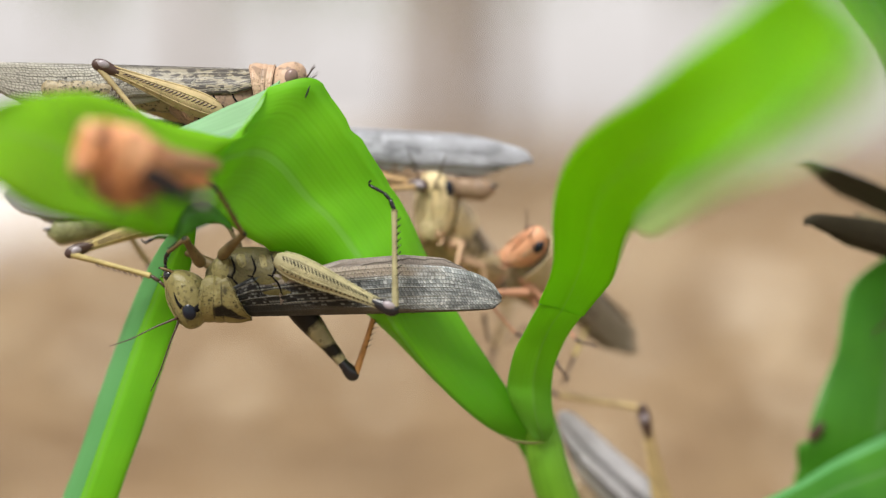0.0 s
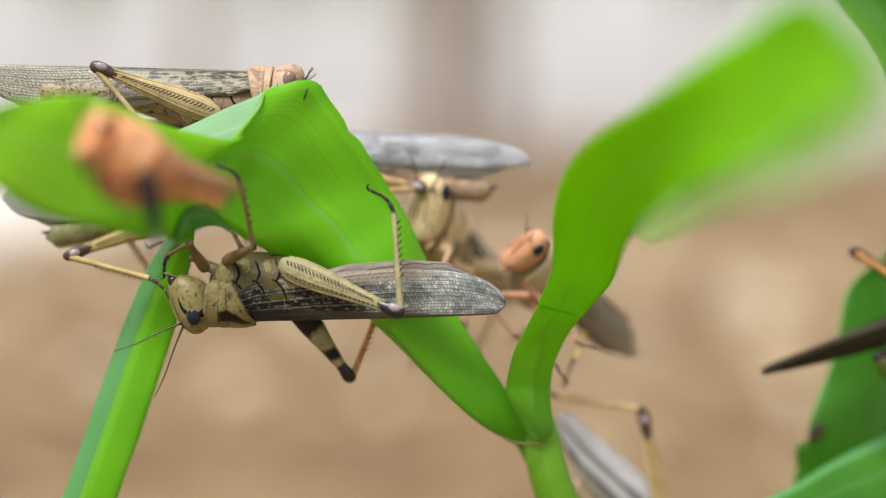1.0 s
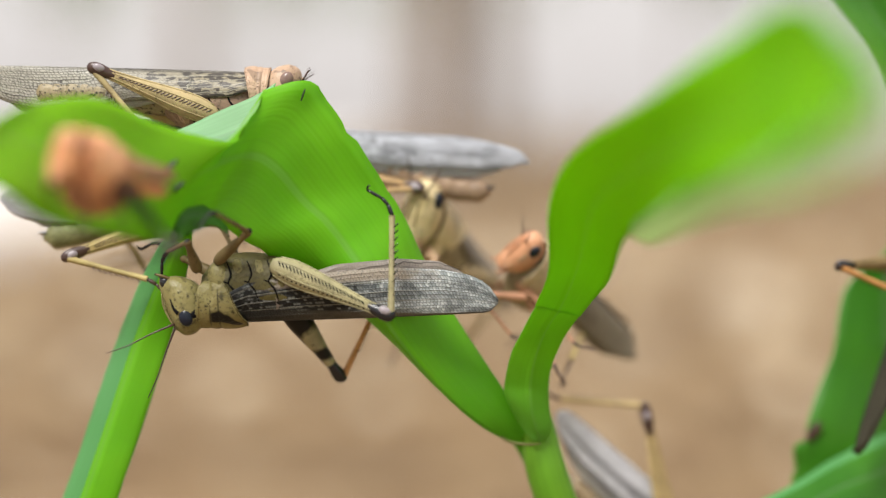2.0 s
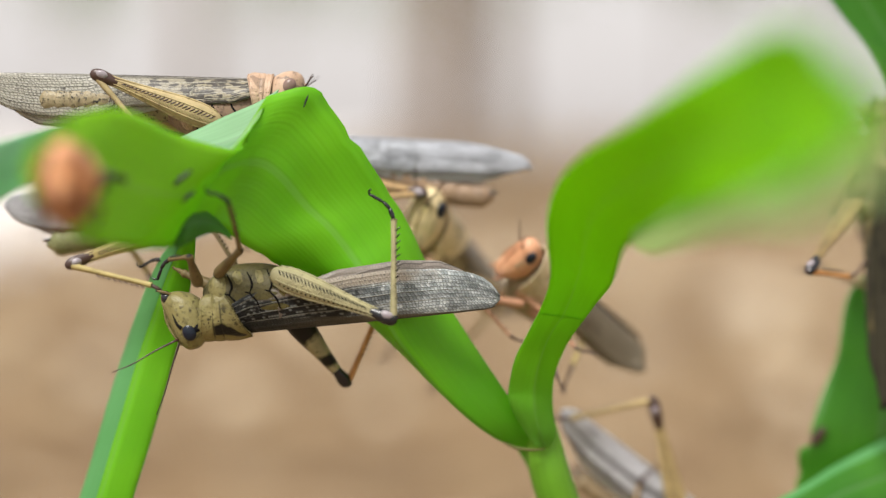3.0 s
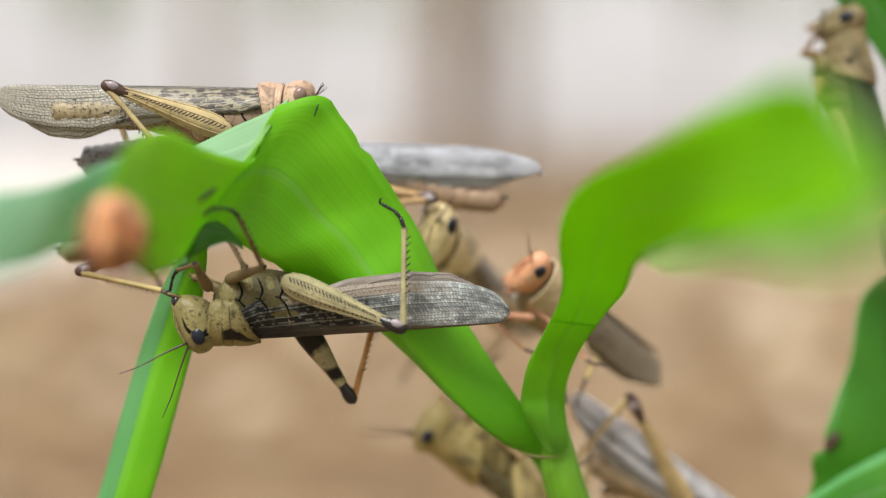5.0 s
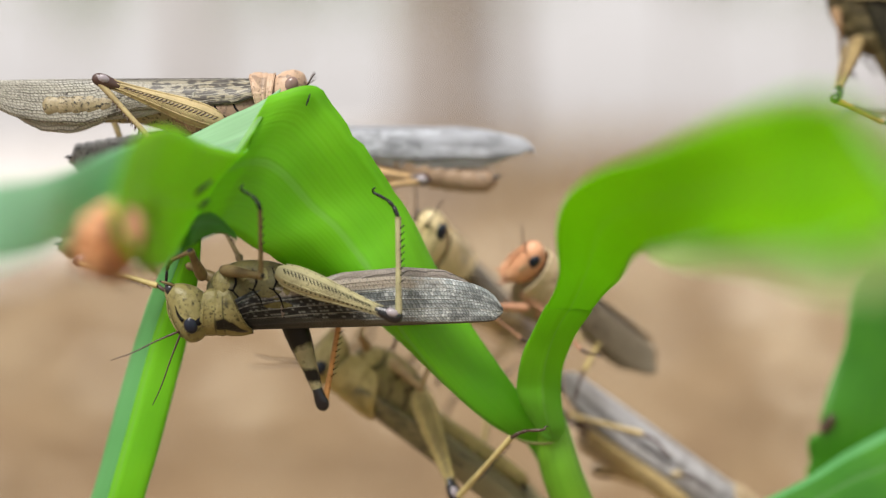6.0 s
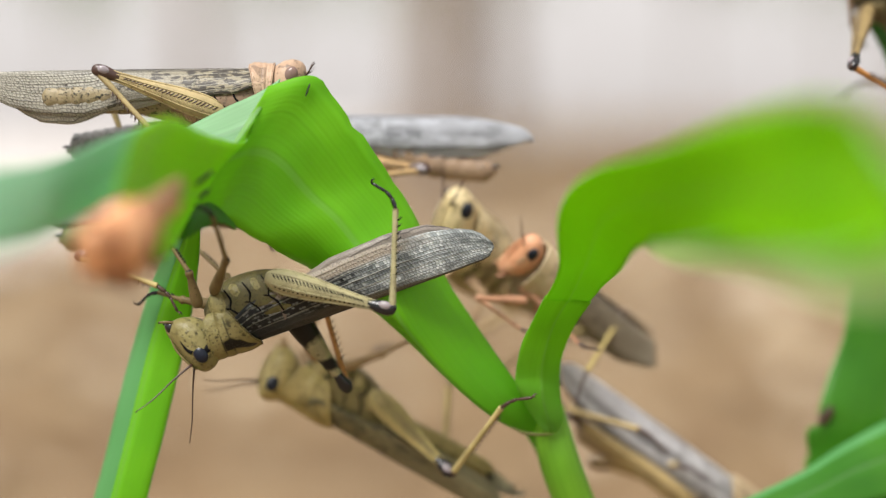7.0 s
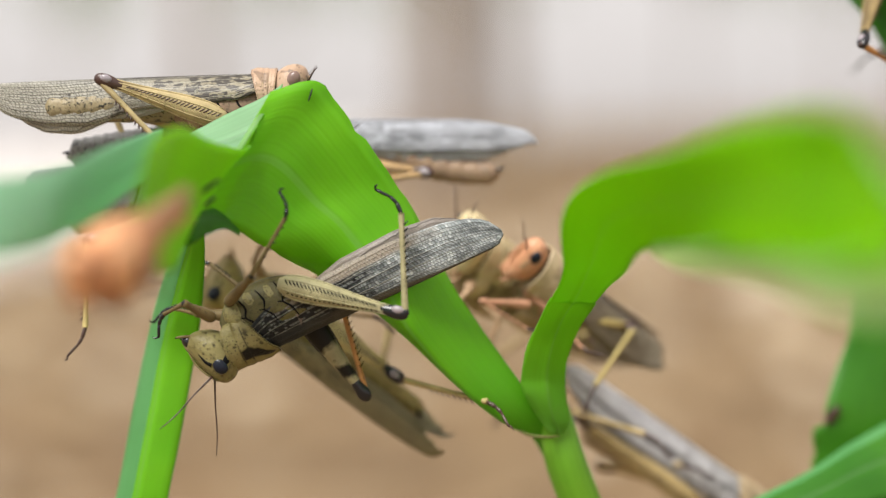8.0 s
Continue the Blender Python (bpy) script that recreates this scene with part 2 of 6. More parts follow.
def dark_wing_material(name):
    """Forewing of the olive locust: a smooth dark leading band, black fields with pale dashes, long pale veins and a silvery netted end."""
    n = Nodes(name)
    u, v = n.uv()
    warp = n.math("MULTIPLY", n.math("SUBTRACT", n.noise(n.coord("UV", (3, 1.0, 1)), 1.0, 2), 0.5), 0.10)
    vw = n.math("ADD", n.math("ADD", v, warp), n.math("MULTIPLY", n.math("SUBTRACT", u, 0.3), -0.10))
    ragged = n.noise(n.coord("UV", (16, 5, 1)), 1.0, 4, 0.65)
    ur = n.math("ADD", u, n.math("MULTIPLY", n.math("SUBTRACT", ragged, 0.5), 0.34))
    near = n.ramp(ur, [(0.40, 1.0), (0.62, 0.0)])
    rows = n.math("MULTIPLY", vw, 13.0)
    row, rf = n.math("FLOOR", rows), n.math("FRACT", rows)
    w = n.add("TexWhiteNoise")
    w.noise_dimensions = "1D"
    n.link(row, w.inputs["W"])
    cols = n.math("ADD", n.math("ADD", n.math("MULTIPLY", u, 82.0), n.math("MULTIPLY", n.noise(n.coord("UV", (9, 4, 1)), 1.0, 2), 3.0)), n.math("ADD", w.outputs["Value"], n.math("MULTIPLY", rf, 0.4)))
    cf = n.math("FRACT", cols)
    cell = n.add("CombineXYZ")
    n.link(n.math("FLOOR", cols), cell.inputs[0])
    n.link(row, cell.inputs[1])
    r = n.add("TexWhiteNoise")
    r.noise_dimensions = "2D"
    n.link(cell.outputs[0], r.inputs["Vector"])
    tone = r.outputs["Value"]

    def edge(f, lo, hi):
        return n.ramp(n.math("ABSOLUTE", n.math("SUBTRACT", f, 0.5)), [(lo, 0.0), (hi, 1.0)])

    # silvery end
    silver = n.mix(tone, (0.30, 0.34, 0.345), (0.62, 0.66, 0.66))
    cloudy = n.noise(n.coord("UV", (7, 2.4, 1)), 1.0, 4, 0.6)
    silver = n.mix(n.math("MULTIPLY", n.ramp(cloudy, [(0.44, 1.0), (0.58, 0.0)]), 0.72), silver, (0.075, 0.088, 0.092))
    silver = n.mix(n.math("MULTIPLY", n.math("MULTIPLY", edge(cf, 0.30, 0.44), n.ramp(cloudy, [(0.35, 1.0), (0.62, 0.55)])), 0.72), silver, (0.05, 0.055, 0.055))
    silver = n.mix(n.math("MULTIPLY", edge(rf, 0.38, 0.48), 0.72), silver, (0.055, 0.056, 0.055))
    # black fields with pale dashes near the base
    dash = n.math("MULTIPLY", n.ramp(n.math("ADD", tone, n.math("MULTIPLY", n.math("SUBTRACT", ragged, 0.5), 0.9)), [(0.50, 0.0), (0.66, 1.0)]), n.math("SUBTRACT", 1.0, n.math("MAXIMUM", edge(rf, 0.16, 0.36), edge(cf, 0.36, 0.48))))
    black = n.mix(n.math("MULTIPLY", dash, 0.7), (0.007, 0.008, 0.009), (0.24, 0.255, 0.235))
    c = n.mix(near, silver, black)
    # long pale veins that run out from the base
    long_rows = n.math("FRACT", n.math("MULTIPLY", vw, 5.5))
    vein = n.math("MULTIPLY", edge(long_rows, 0.42, 0.47), n.ramp(u, [(0.5, 1.0), (0.85, 0.25)]))
    c = n.mix(n.math("MULTIPLY", vein, 0.6), c, (0.32, 0.31, 0.25))
    # smooth dark band along the back edge, browner outwards
    width = n.ramp(u, [(0.05, 0.38), (0.35, 0.27), (0.75, 0.09), (1.0, 0.04)])
    band = n.ramp(n.math("SUBTRACT", width, v), [(0.0, 0.0), (0.03, 1.0)])
    tint = n.mix(n.ramp(ur, [(0.15, 0.0), (0.55, 1.0)]), (0.018, 0.020, 0.020), (0.115, 0.098, 0.066))
    c = n.mix(n.math("MULTIPLY", band, 0.94), c, tint)
    # mauve-brown strip along the lower edge
    strip = n.math("MULTIPLY", n.ramp(n.math("ADD", v, n.math("MULTIPLY", warp, 0.6)), [(0.76, 0.0), (0.82, 1.0)]), n.math("MULTIPLY", n.ramp(u, [(0.10, 0.0), (0.2, 1.0)]), n.ramp(ur, [(0.62, 1.0), (0.80, 0.0)])))
    fleck = n.ramp(n.noise(n.coord("UV", (120, 18, 1)), 1.0, 3), [(0.55, 0.0), (0.66, 1.0)])
    c = n.mix(n.math("MULTIPLY", strip, 0.9), c, n.mix(n.math("MULTIPLY", fleck, 0.7), (0.33, 0.28, 0.22), (0.05, 0.045, 0.04)))
    n.bump(n.math("ADD", n.math("MULTIPLY", vein, 1.4), n.math("MULTIPLY", n.math("MAXIMUM", edge(cf, 0.26, 0.42), edge(rf, 0.32, 0.46)), 0.7)), 0.75, 0.00014)
    n.done(c, 0.40, 0.32)
    n.glow_through((0.30, 0.31, 0.27), 0.12)
    return n.mat


def leg_material(name, main, dark, bands=(), rough=0.4):
    n = Nodes(name)
    o = n.coord("Object")
    u, v = n.uv()
    c = n.mix(n.ramp(n.noise(o, 300, 3), [(0.35, 0.0), (0.7, 1.0)]), main, tuple(x * 0.72 for x in main))
    wob = n.math("ADD", u, n.math("MULTIPLY", n.math("SUBTRACT", n.noise(o, 420, 3), 0.5), 0.12))
    for lo, hi in bands:
        c = n.mix(n.band(wob, lo, hi, 0.02), c, dark)
    sp = n.noise(o, 1700, 2)
    c = n.mix(n.math("MULTIPLY", n.ramp(sp, [(0.62, 0.0), (0.7, 1.0)]), 0.5), c, dark)
    n.bump(sp, 0.3, 0.0001)
    return n.done(c, rough + 0.06, 0.2)


def plain(name, color, rough, spec=0.5, vary=0.35, scale=700):
    n = Nodes(name)
    c = n.mix(n.noise(n.coord("Object"), scale, 3), color, tuple(x * (1 - vary) for x in color))
    return n.done(c, rough, spec)


INK = plain("black_cuticle", (0.014, 0.014, 0.018), 0.25)
EYE_DARK = plain("dark_eye", (0.008, 0.012, 0.024), 0.28, 0.35, 0.2)
EYE_BROWN = plain("brown_eye", (0.26, 0.17, 0.14), 0.3, 0.45, 0.4, 900)
SOOT = plain("matt_black_cuticle", (0.006, 0.006, 0.007), 0.7, 0.12)
KNEE = plain("lavender_knee_cap", (0.40, 0.35, 0.38), 0.3, 0.5, 0.5, 900)
BROWN = plain("brown_cuticle", (0.085, 0.045, 0.035), 0.35, 0.5, 0.6)


class Palette:
    def __init__(self, key, main, light, dark, wing, grey, leg, thin, spots=1.0, far_bands=True):
        self.body = shell(key + "_body", main, dark, light)
        self.head = shell(key + "_head", main, dark, light, 0.6, 0.34, 620)
        self.pron = pronotum_material(key + "_pronotum", main, dark, light, 1.0 if key == "olive" else 0.4 if key == "tan" else 0.35)
        low = (0.30, 0.23, 0.15) if key == "tan" else (0.29, 0.20, 0.13) if key == "grey" else tuple(x * 0.8 for x in main)
        self.belly = shell(key + "_belly", low, dark, tuple(x * 1.3 for x in low), 0.6)
        self.gap = shell(key + "_suture", tuple(x * 0.5 for x in main), dark, tuple(x * 0.75 for x in main))
        self.wing = wing_material(key + "_forewing", wing, dark, tuple(min(1, x * 1.25) for x in grey), spots, grey, 0.3 if key == "grey" else 1.0 if key == "ash" else 0.0, 0.6 if key == "grey" else 0.95 if key == "tan" else 0.2 if key == "orange" else 0.8, 0.6 if key == "dusk" else 0.36, 0.85 if key == "grey" else 0.45 if key == "ash" else 0.3)
        self.hind = wing_material(key + "_hindwing", grey, tuple(x * 0.5 for x in grey), grey, 0.3, tuple(min(1, x * 1.12) for x in grey))
        self.femur = leg_material(key + "_femur", leg, dark)
        self.femur_banded = leg_material(key + "_banded_femur", tuple(x * 0.95 for x in leg), dark, ((-0.1, 0.50), (0.66, 0.77)))
        self.tibia = leg_material(key + "_tibia", leg, dark)
        self.tibia_orange = leg_material(key + "_orange_tibia", (0.58, 0.29, 0.10), dark)
        self.thin = leg_material(key + "_small_leg", thin, dark, ((0.88, 1.2), (-0.2, 0.04)) if key == "olive" else ())


OLIVE = Palette("olive", (0.175, 0.150, 0.052), (0.285, 0.250, 0.105), (0.012, 0.011, 0.009), (0.095, 0.095, 0.068), (0.31, 0.355, 0.36), (0.39, 0.355, 0.20), (0.185, 0.135, 0.06))
TAN = Palette("tan", (0.43, 0.29, 0.195), (0.54, 0.385, 0.27), (0.035, 0.03, 0.028), (0.35, 0.30, 0.19), (0.52, 0.50, 0.42), (0.50, 0.40, 0.21), (0.50, 0.42, 0.20), 1.0)
GREY = Palette("grey", (0.45, 0.30, 0.18), (0.55, 0.40, 0.26), (0.05, 0.05, 0.06), (0.54, 0.56, 0.60), (0.68, 0.71, 0.78), (0.50, 0.33, 0.16), (0.42, 0.26, 0.14), 0.75)
ASH = Palette("ash", (0.40, 0.30, 0.18), (0.50, 0.40, 0.26), (0.04, 0.035, 0.035), (0.70, 0.69, 0.68), (0.90, 0.91, 0.97), (0.50, 0.38, 0.18), (0.42, 0.26, 0.14), 0.6)
PINK = Palette("pink", (0.52, 0.41, 0.25), (0.64, 0.52, 0.34), (0.05, 0.035, 0.03), (0.30, 0.25, 0.17), (0.38, 0.33, 0.24), (0.50, 0.40, 0.16), (0.55, 0.29, 0.18), 0.7)
PINK.head = shell("rosy_head", (0.60, 0.28, 0.15), (0.10, 0.05, 0.03), (0.66, 0.37, 0.22), 0.4, 0.34, 620)
ORANGE = Palette("orange", (0.86, 0.40, 0.19), (0.92, 0.52, 0.29), (0.10, 0.06, 0.04), (0.62, 0.30, 0.13), (0.60, 0.34, 0.18), (0.62, 0.25, 0.10), (0.16, 0.06, 0.04), 0.1)
ORANGE.femur_banded, ORANGE.tibia_orange = SOOT, SOOT
TAN.belly = shell("tan_speckled_abdomen", (0.25, 0.205, 0.115), (0.022, 0.02, 0.016), (0.36, 0.30, 0.185), 1.0, 0.38, 800)
OLIVE.hind = wing_material("olive_hindwing_plain", (0.26, 0.21, 0.165), (0.08, 0.07, 0.06), (0.36, 0.31, 0.27), 0.15, (0.31, 0.27, 0.235), 0.0, 0.35)
OLIVE.wing = dark_wing_material("olive_forewing_marked")
MOSS = Palette("moss", (0.34, 0.27, 0.095), (0.46, 0.37, 0.16), (0.025, 0.025, 0.018), (0.30, 0.26, 0.12), (0.38, 0.34, 0.19), (0.54, 0.44, 0.19), (0.42, 0.29, 0.15), 0.8)

CREAM = Palette("cream", (0.62, 0.49, 0.25), (0.74, 0.62, 0.38), (0.04, 0.03, 0.02), (0.30, 0.26, 0.18), (0.38, 0.35, 0.28), (0.60, 0.46, 0.24), (0.60, 0.40, 0.25), 0.7)
DUSK = Palette("dusk", (0.16, 0.13, 0.06), (0.25, 0.2, 0.10), (0.012, 0.012, 0.01), (0.05, 0.045, 0.026), (0.07, 0.063, 0.04), (0.30, 0.22, 0.10), (0.26, 0.16, 0.08), 0.8)
DUSK.femur_banded = DUSK.femur
SLATE = Palette("slate", (0.20, 0.20, 0.19), (0.36, 0.36, 0.35), (0.02, 0.018, 0.016), (0.3, 0.3, 0.3), (0.4, 0.4, 0.4), (0.36, 0.28, 0.16), (0.30, 0.2, 0.12), 0.7)
SLATE.belly = shell("slate_abdomen", (0.14, 0.14, 0.135), (0.012, 0.01, 0.01), (0.27, 0.27, 0.26), 0.8, 0.36, 480)
SAGE = Palette("sage", (0.40, 0.30, 0.18), (0.50, 0.40, 0.26), (0.04, 0.035, 0.035), (0.40, 0.39, 0.37), (0.58, 0.58, 0.61), (0.50, 0.40, 0.17), (0.34, 0.2, 0.11), 0.7)
SAGE.belly = shell("sage_abdomen", (0.17, 0.18, 0.075), (0.03, 0.03, 0.02), (0.27, 0.28, 0.13), 0.5)


def soil_material():
    n = Nodes("dry_soil_with_straw")
    o = n.coord("Object")
    big, mid, small = n.noise(o, 0.9, 4), n.noise(o, 7, 5), n.noise(o, 90, 4)
    c = n.mix(n.ramp(big, [(0.35, 0.0), (0.65, 1.0)]), (0.204, 0.132, 0.070), (0.252, 0.169, 0.091))
    patch = n.noise(o, 2.6, 3)
    c = n.mix(n.math("MULTIPLY", n.ramp(patch, [(0.36, 1.0), (0.5, 0.0)]), 0.6), c, (0.147, 0.099, 0.056))
    c = n.mix(n.math("MULTIPLY", n.ramp(patch, [(0.54, 0.0), (0.66, 1.0)]), 0.5), c, (0.314, 0.230, 0.131))
    c = n.mix(n.math("MULTIPLY", n.ramp(mid, [(0.52, 0.0), (0.66, 1.0)]), 0.5), c, (0.285, 0.216, 0.113))
    c = n.mix(n.math("MULTIPLY", n.ramp(mid, [(0.30, 1.0), (0.42, 0.0)]), 0.5), c, (0.133, 0.089, 0.050))
    c = n.mix(n.math("MULTIPLY", n.ramp(small, [(0.5, 0.0), (0.7, 1.0)]), 0.35), c, (0.138, 0.091, 0.052))
    n.bump(n.math("ADD", mid, small), 0.6, 0.02)
    return n.done(c, 0.9, 0.2)


def bark_material():
    n = Nodes("bark")
    o = n.coord("Object", (1, 1, 0.2))
    a = n.noise(o, 9, 5)
    c = n.mix(n.ramp(a, [(0.35, 0.0), (0.65, 1.0)]), (0.17, 0.13, 0.10), (0.33, 0.27, 0.22))
    n.bump(a, 0.7, 0.02)
    return n.done(c, 0.85, 0.2)


def crown_material():
    n = Nodes("tree_leaves")
    c = n.mix(n.noise(n.coord("Object"), 3, 3), (0.07, 0.12, 0.035), (0.12, 0.16, 0.06))
    n.done(c, 0.6)
    n.glow_through((0.2, 0.3, 0.06), 0.3)
    return n.mat


SOIL, BARK, CROWN = soil_material(), bark_material(), crown_material()
SAND = plain("pale_sand", (0.66, 0.62, 0.59), 0.9, 0.2, 0.15, 3)


def straw_material():
    n = Nodes("dry_straw_and_leaves")
    piece = n.add("NewGeometry")
    c = n.ramp(piece.outputs["Random Per Island"], [(0.0, (0.17, 0.11, 0.07)), (0.3, (0.34, 0.24, 0.14)), (0.7, (0.48, 0.37, 0.23)), (1.0, (0.85, 0.74, 0.56))])
    c = n.mix(n.math("MULTIPLY", n.noise(n.coord("Object"), 60, 3), 0.3), c, (0.2, 0.14, 0.09))
    return n.done(c, 0.75, 0.25)


STRAW = straw_material()
COLLAR = plain("withered_collar", (0.16, 0.17, 0.04), 0.6, 0.3, 0.6, 1200)
PALE_STONE = plain("pale_stone", (0.56, 0.47, 0.36), 0.85, 0.2, 0.3, 30)

# ---- mesh helpers ----
MM = 0.001


def part(name, bm, material, parent=None, label="", smooth=True):
    """Links a bmesh as one mesh object under a thing or a part."""
    me = bpy.data.meshes.new(name)
    bmesh.ops.recalc_face_normals(bm, faces=bm.faces)
    bm.to_mesh(me)
    bm.free()
    for m in material if isinstance(material, (list, tuple)) else [material]:
        me.materials.append(m)
    if smooth:
        me.polygons.foreach_set("use_smooth", [True] * len(me.polygons))
    ob = new(name, me)
    ob.parent = parent
    if label:
        tagged(ob, label)
    return ob


def skin(bm, rings, closed=True, cap=True, slot=0):
    """Faces between rings of points, with u along and v around."""
    uv = bm.loops.layers.uv.verify()
    vs = [[bm.verts.new(p) for p in r] for r in rings]
    nr, nc = len(rings), len(rings[0])
    for i in range(nr - 1):
        for j in range(nc if closed else nc - 1):
            k = (j + 1) % nc
            fc = bm.faces.new((vs[i][j], vs[i + 1][j], vs[i + 1][k], vs[i][k]))
            fc.material_index = slot
            span = nc if closed else nc - 1
            for lp, (a, b) in zip(fc.loops, ((i, j), (i + 1, j), (i + 1, j + 1), (i, j + 1))):
                lp[uv].uv = (a / (nr - 1), b / span)
    if closed and cap:
        for r in (vs[0], vs[-1]):
            fc = bm.faces.new(r)
            fc.material_index = slot
    return vs


def loft(bm, sections, seg=20, scale=MM, axis="x", slot=0):
    """Sections (s, b_mid, c_mid, b_radius, c_radius) along an axis, smoothed."""
    a = np.array(sections, float)
    t = np.linspace(0, len(a) - 1, (len(a) - 1) * 3 + 1)
    a = smooth_rows(a, t)
    rings = []
    for s, bm_, cm, rb, rc in a:
        ring = []
        for j in range(seg):
            q = 2 * math.pi * j / seg
            y, z = bm_ + rb * math.cos(q), cm + rc * math.sin(q)
            ring.append(Vector((s, y, z) if axis == "x" else (y, z, s)) * scale)
        rings.append(ring)
    skin(bm, rings, slot=slot)


def smooth_rows(a, t):
    """Catmull-Rom through the rows of a at the steps t."""
    a = np.asarray(a, float)
    e = np.vstack([2 * a[0] - a[1], a, 2 * a[-1] - a[-2]])
    out = []
    for x in t:
        i = min(int(x), len(a) - 2)
        q = x - i
        p0, p1, p2, p3 = e[i], e[i + 1], e[i + 2], e[i + 3]
        out.append(0.5 * (2 * p1 + (p2 - p0) * q + (2 * p0 - 5 * p1 + 4 * p2 - p3) * q * q + (3 * p1 - p0 - 3 * p2 + p3) * q ** 3))
    return np.array(out)


def tube(bm, points, radii, seg=8, scale=MM, slot=0, sub=4):
    p = np.column_stack([np.array(points, float), np.array(radii, float)])
    if len(p) > 2 and sub > 1:
        p = smooth_rows(p, np.linspace(0, len(p) - 1, (len(p) - 1) * sub + 1))
    rings, side = [], None
    for i in range(len(p)):
        d = Vector(p[min(i + 1, len(p) - 1)][:3] - p[max(i - 1, 0)][:3]).normalized()
        if side is None:
            side = d.orthogonal().normalized()
        side = (side - d * side.dot(d)).normalized()
        other = d.cross(side)
        r = max(p[i][3], 0.00001 / scale)
        rings.append([(Vector(p[i][:3]) + (side * math.cos(2 * math.pi * j / seg) + other * math.sin(2 * math.pi * j / seg)) * r) * scale for j in range(seg)])
    skin(bm, rings, slot=slot)


def ball(bm, centre, radii, turn=None, seg=14, scale=MM, slot=0):
    """A lengthwise ellipsoid."""
    rings = []
    for i in range(seg // 2 + 1):
        q = math.pi * (i + 0.02) / (seg // 2 + 0.04)
        ring = []
        for j in range(seg):
            w = 2 * math.pi * j / seg
            v = Vector((radii[0] * math.cos(q), radii[1] * math.sin(q) * math.cos(w), radii[2] * math.sin(q) * math.sin(w)))
            if turn:
                v = turn @ v
            ring.append((v + Vector(centre)) * scale)
        rings.append(ring)
    skin(bm, rings, slot=slot)


def basis(a, b, y=(0, 1, 0)):
    """The pose at a whose x axis points to b."""
    x = (Vector(b) - Vector(a)).normalized()
    z = x.cross(Vector(y))
    if z.length < 1e-4:
        z = x.orthogonal()
    z.normalize()
    yy = z.cross(x)
    m = Matrix((x, yy, z)).transposed().to_4x4()
    m.translation = Vector(a)
    return m


def stand(place, ahead, up, anchor=(0, 0, 0)):
    """The pose of a thing that faces ahead, with its point anchor at place."""
    x = Vector(ahead).normalized()
    z = (Vector(up) - x * x.dot(Vector(up))).normalized()
    m = Matrix((x, z.cross(x), z)).transposed().to_4x4()
    m.translation = Vector(place) - m.to_3x3() @ Vector(anchor)
    return m


# ---- locusts ----
class Leg:
    def __init__(self, thing, femur, tibia, hip, la, lb, side):
        self.thing, self.femur, self.tibia, self.hip, self.la, self.lb, self.side = thing, femur, tibia, hip, la, lb, side


def bend(hip, foot, hint, la, lb):
    """The knee of a two-boned leg, as near to hint as its lengths allow, and the foot it reaches."""
    hip, foot, hint = Vector(hip), Vector(foot), Vector(hint)
    d = foot - hip
    n = min(max(d.length, abs(la - lb) * 1.02), (la + lb) * 0.995)
    d.normalize()
    a = (la * la - lb * lb + n * n) / (2 * n)
    h = math.sqrt(max(la * la - a * a, 0))
    side = hint - hip
    side = side - d * side.dot(d)
    side = side.normalized() if side.length > 1e-7 else d.orthogonal().normalized()
    return hip + d * a + side * h, hip + d * n


def set_leg(leg, foot, hint, straight=False):
    """Poses of femur (in its thing) and tibia (on the femur); straight: the femur points at hint and the tibia from there towards foot."""
    if straight:
        knee = leg.hip + (Vector(hint) - leg.hip).normalized() * leg.la
        end = knee + (Vector(foot) - knee).normalized() * leg.lb
    else:
        knee, end = bend(leg.hip, foot, hint, leg.la, leg.lb)
    f = basis(leg.hip, knee)
    return f, f.inverted() @ basis(knee, end)


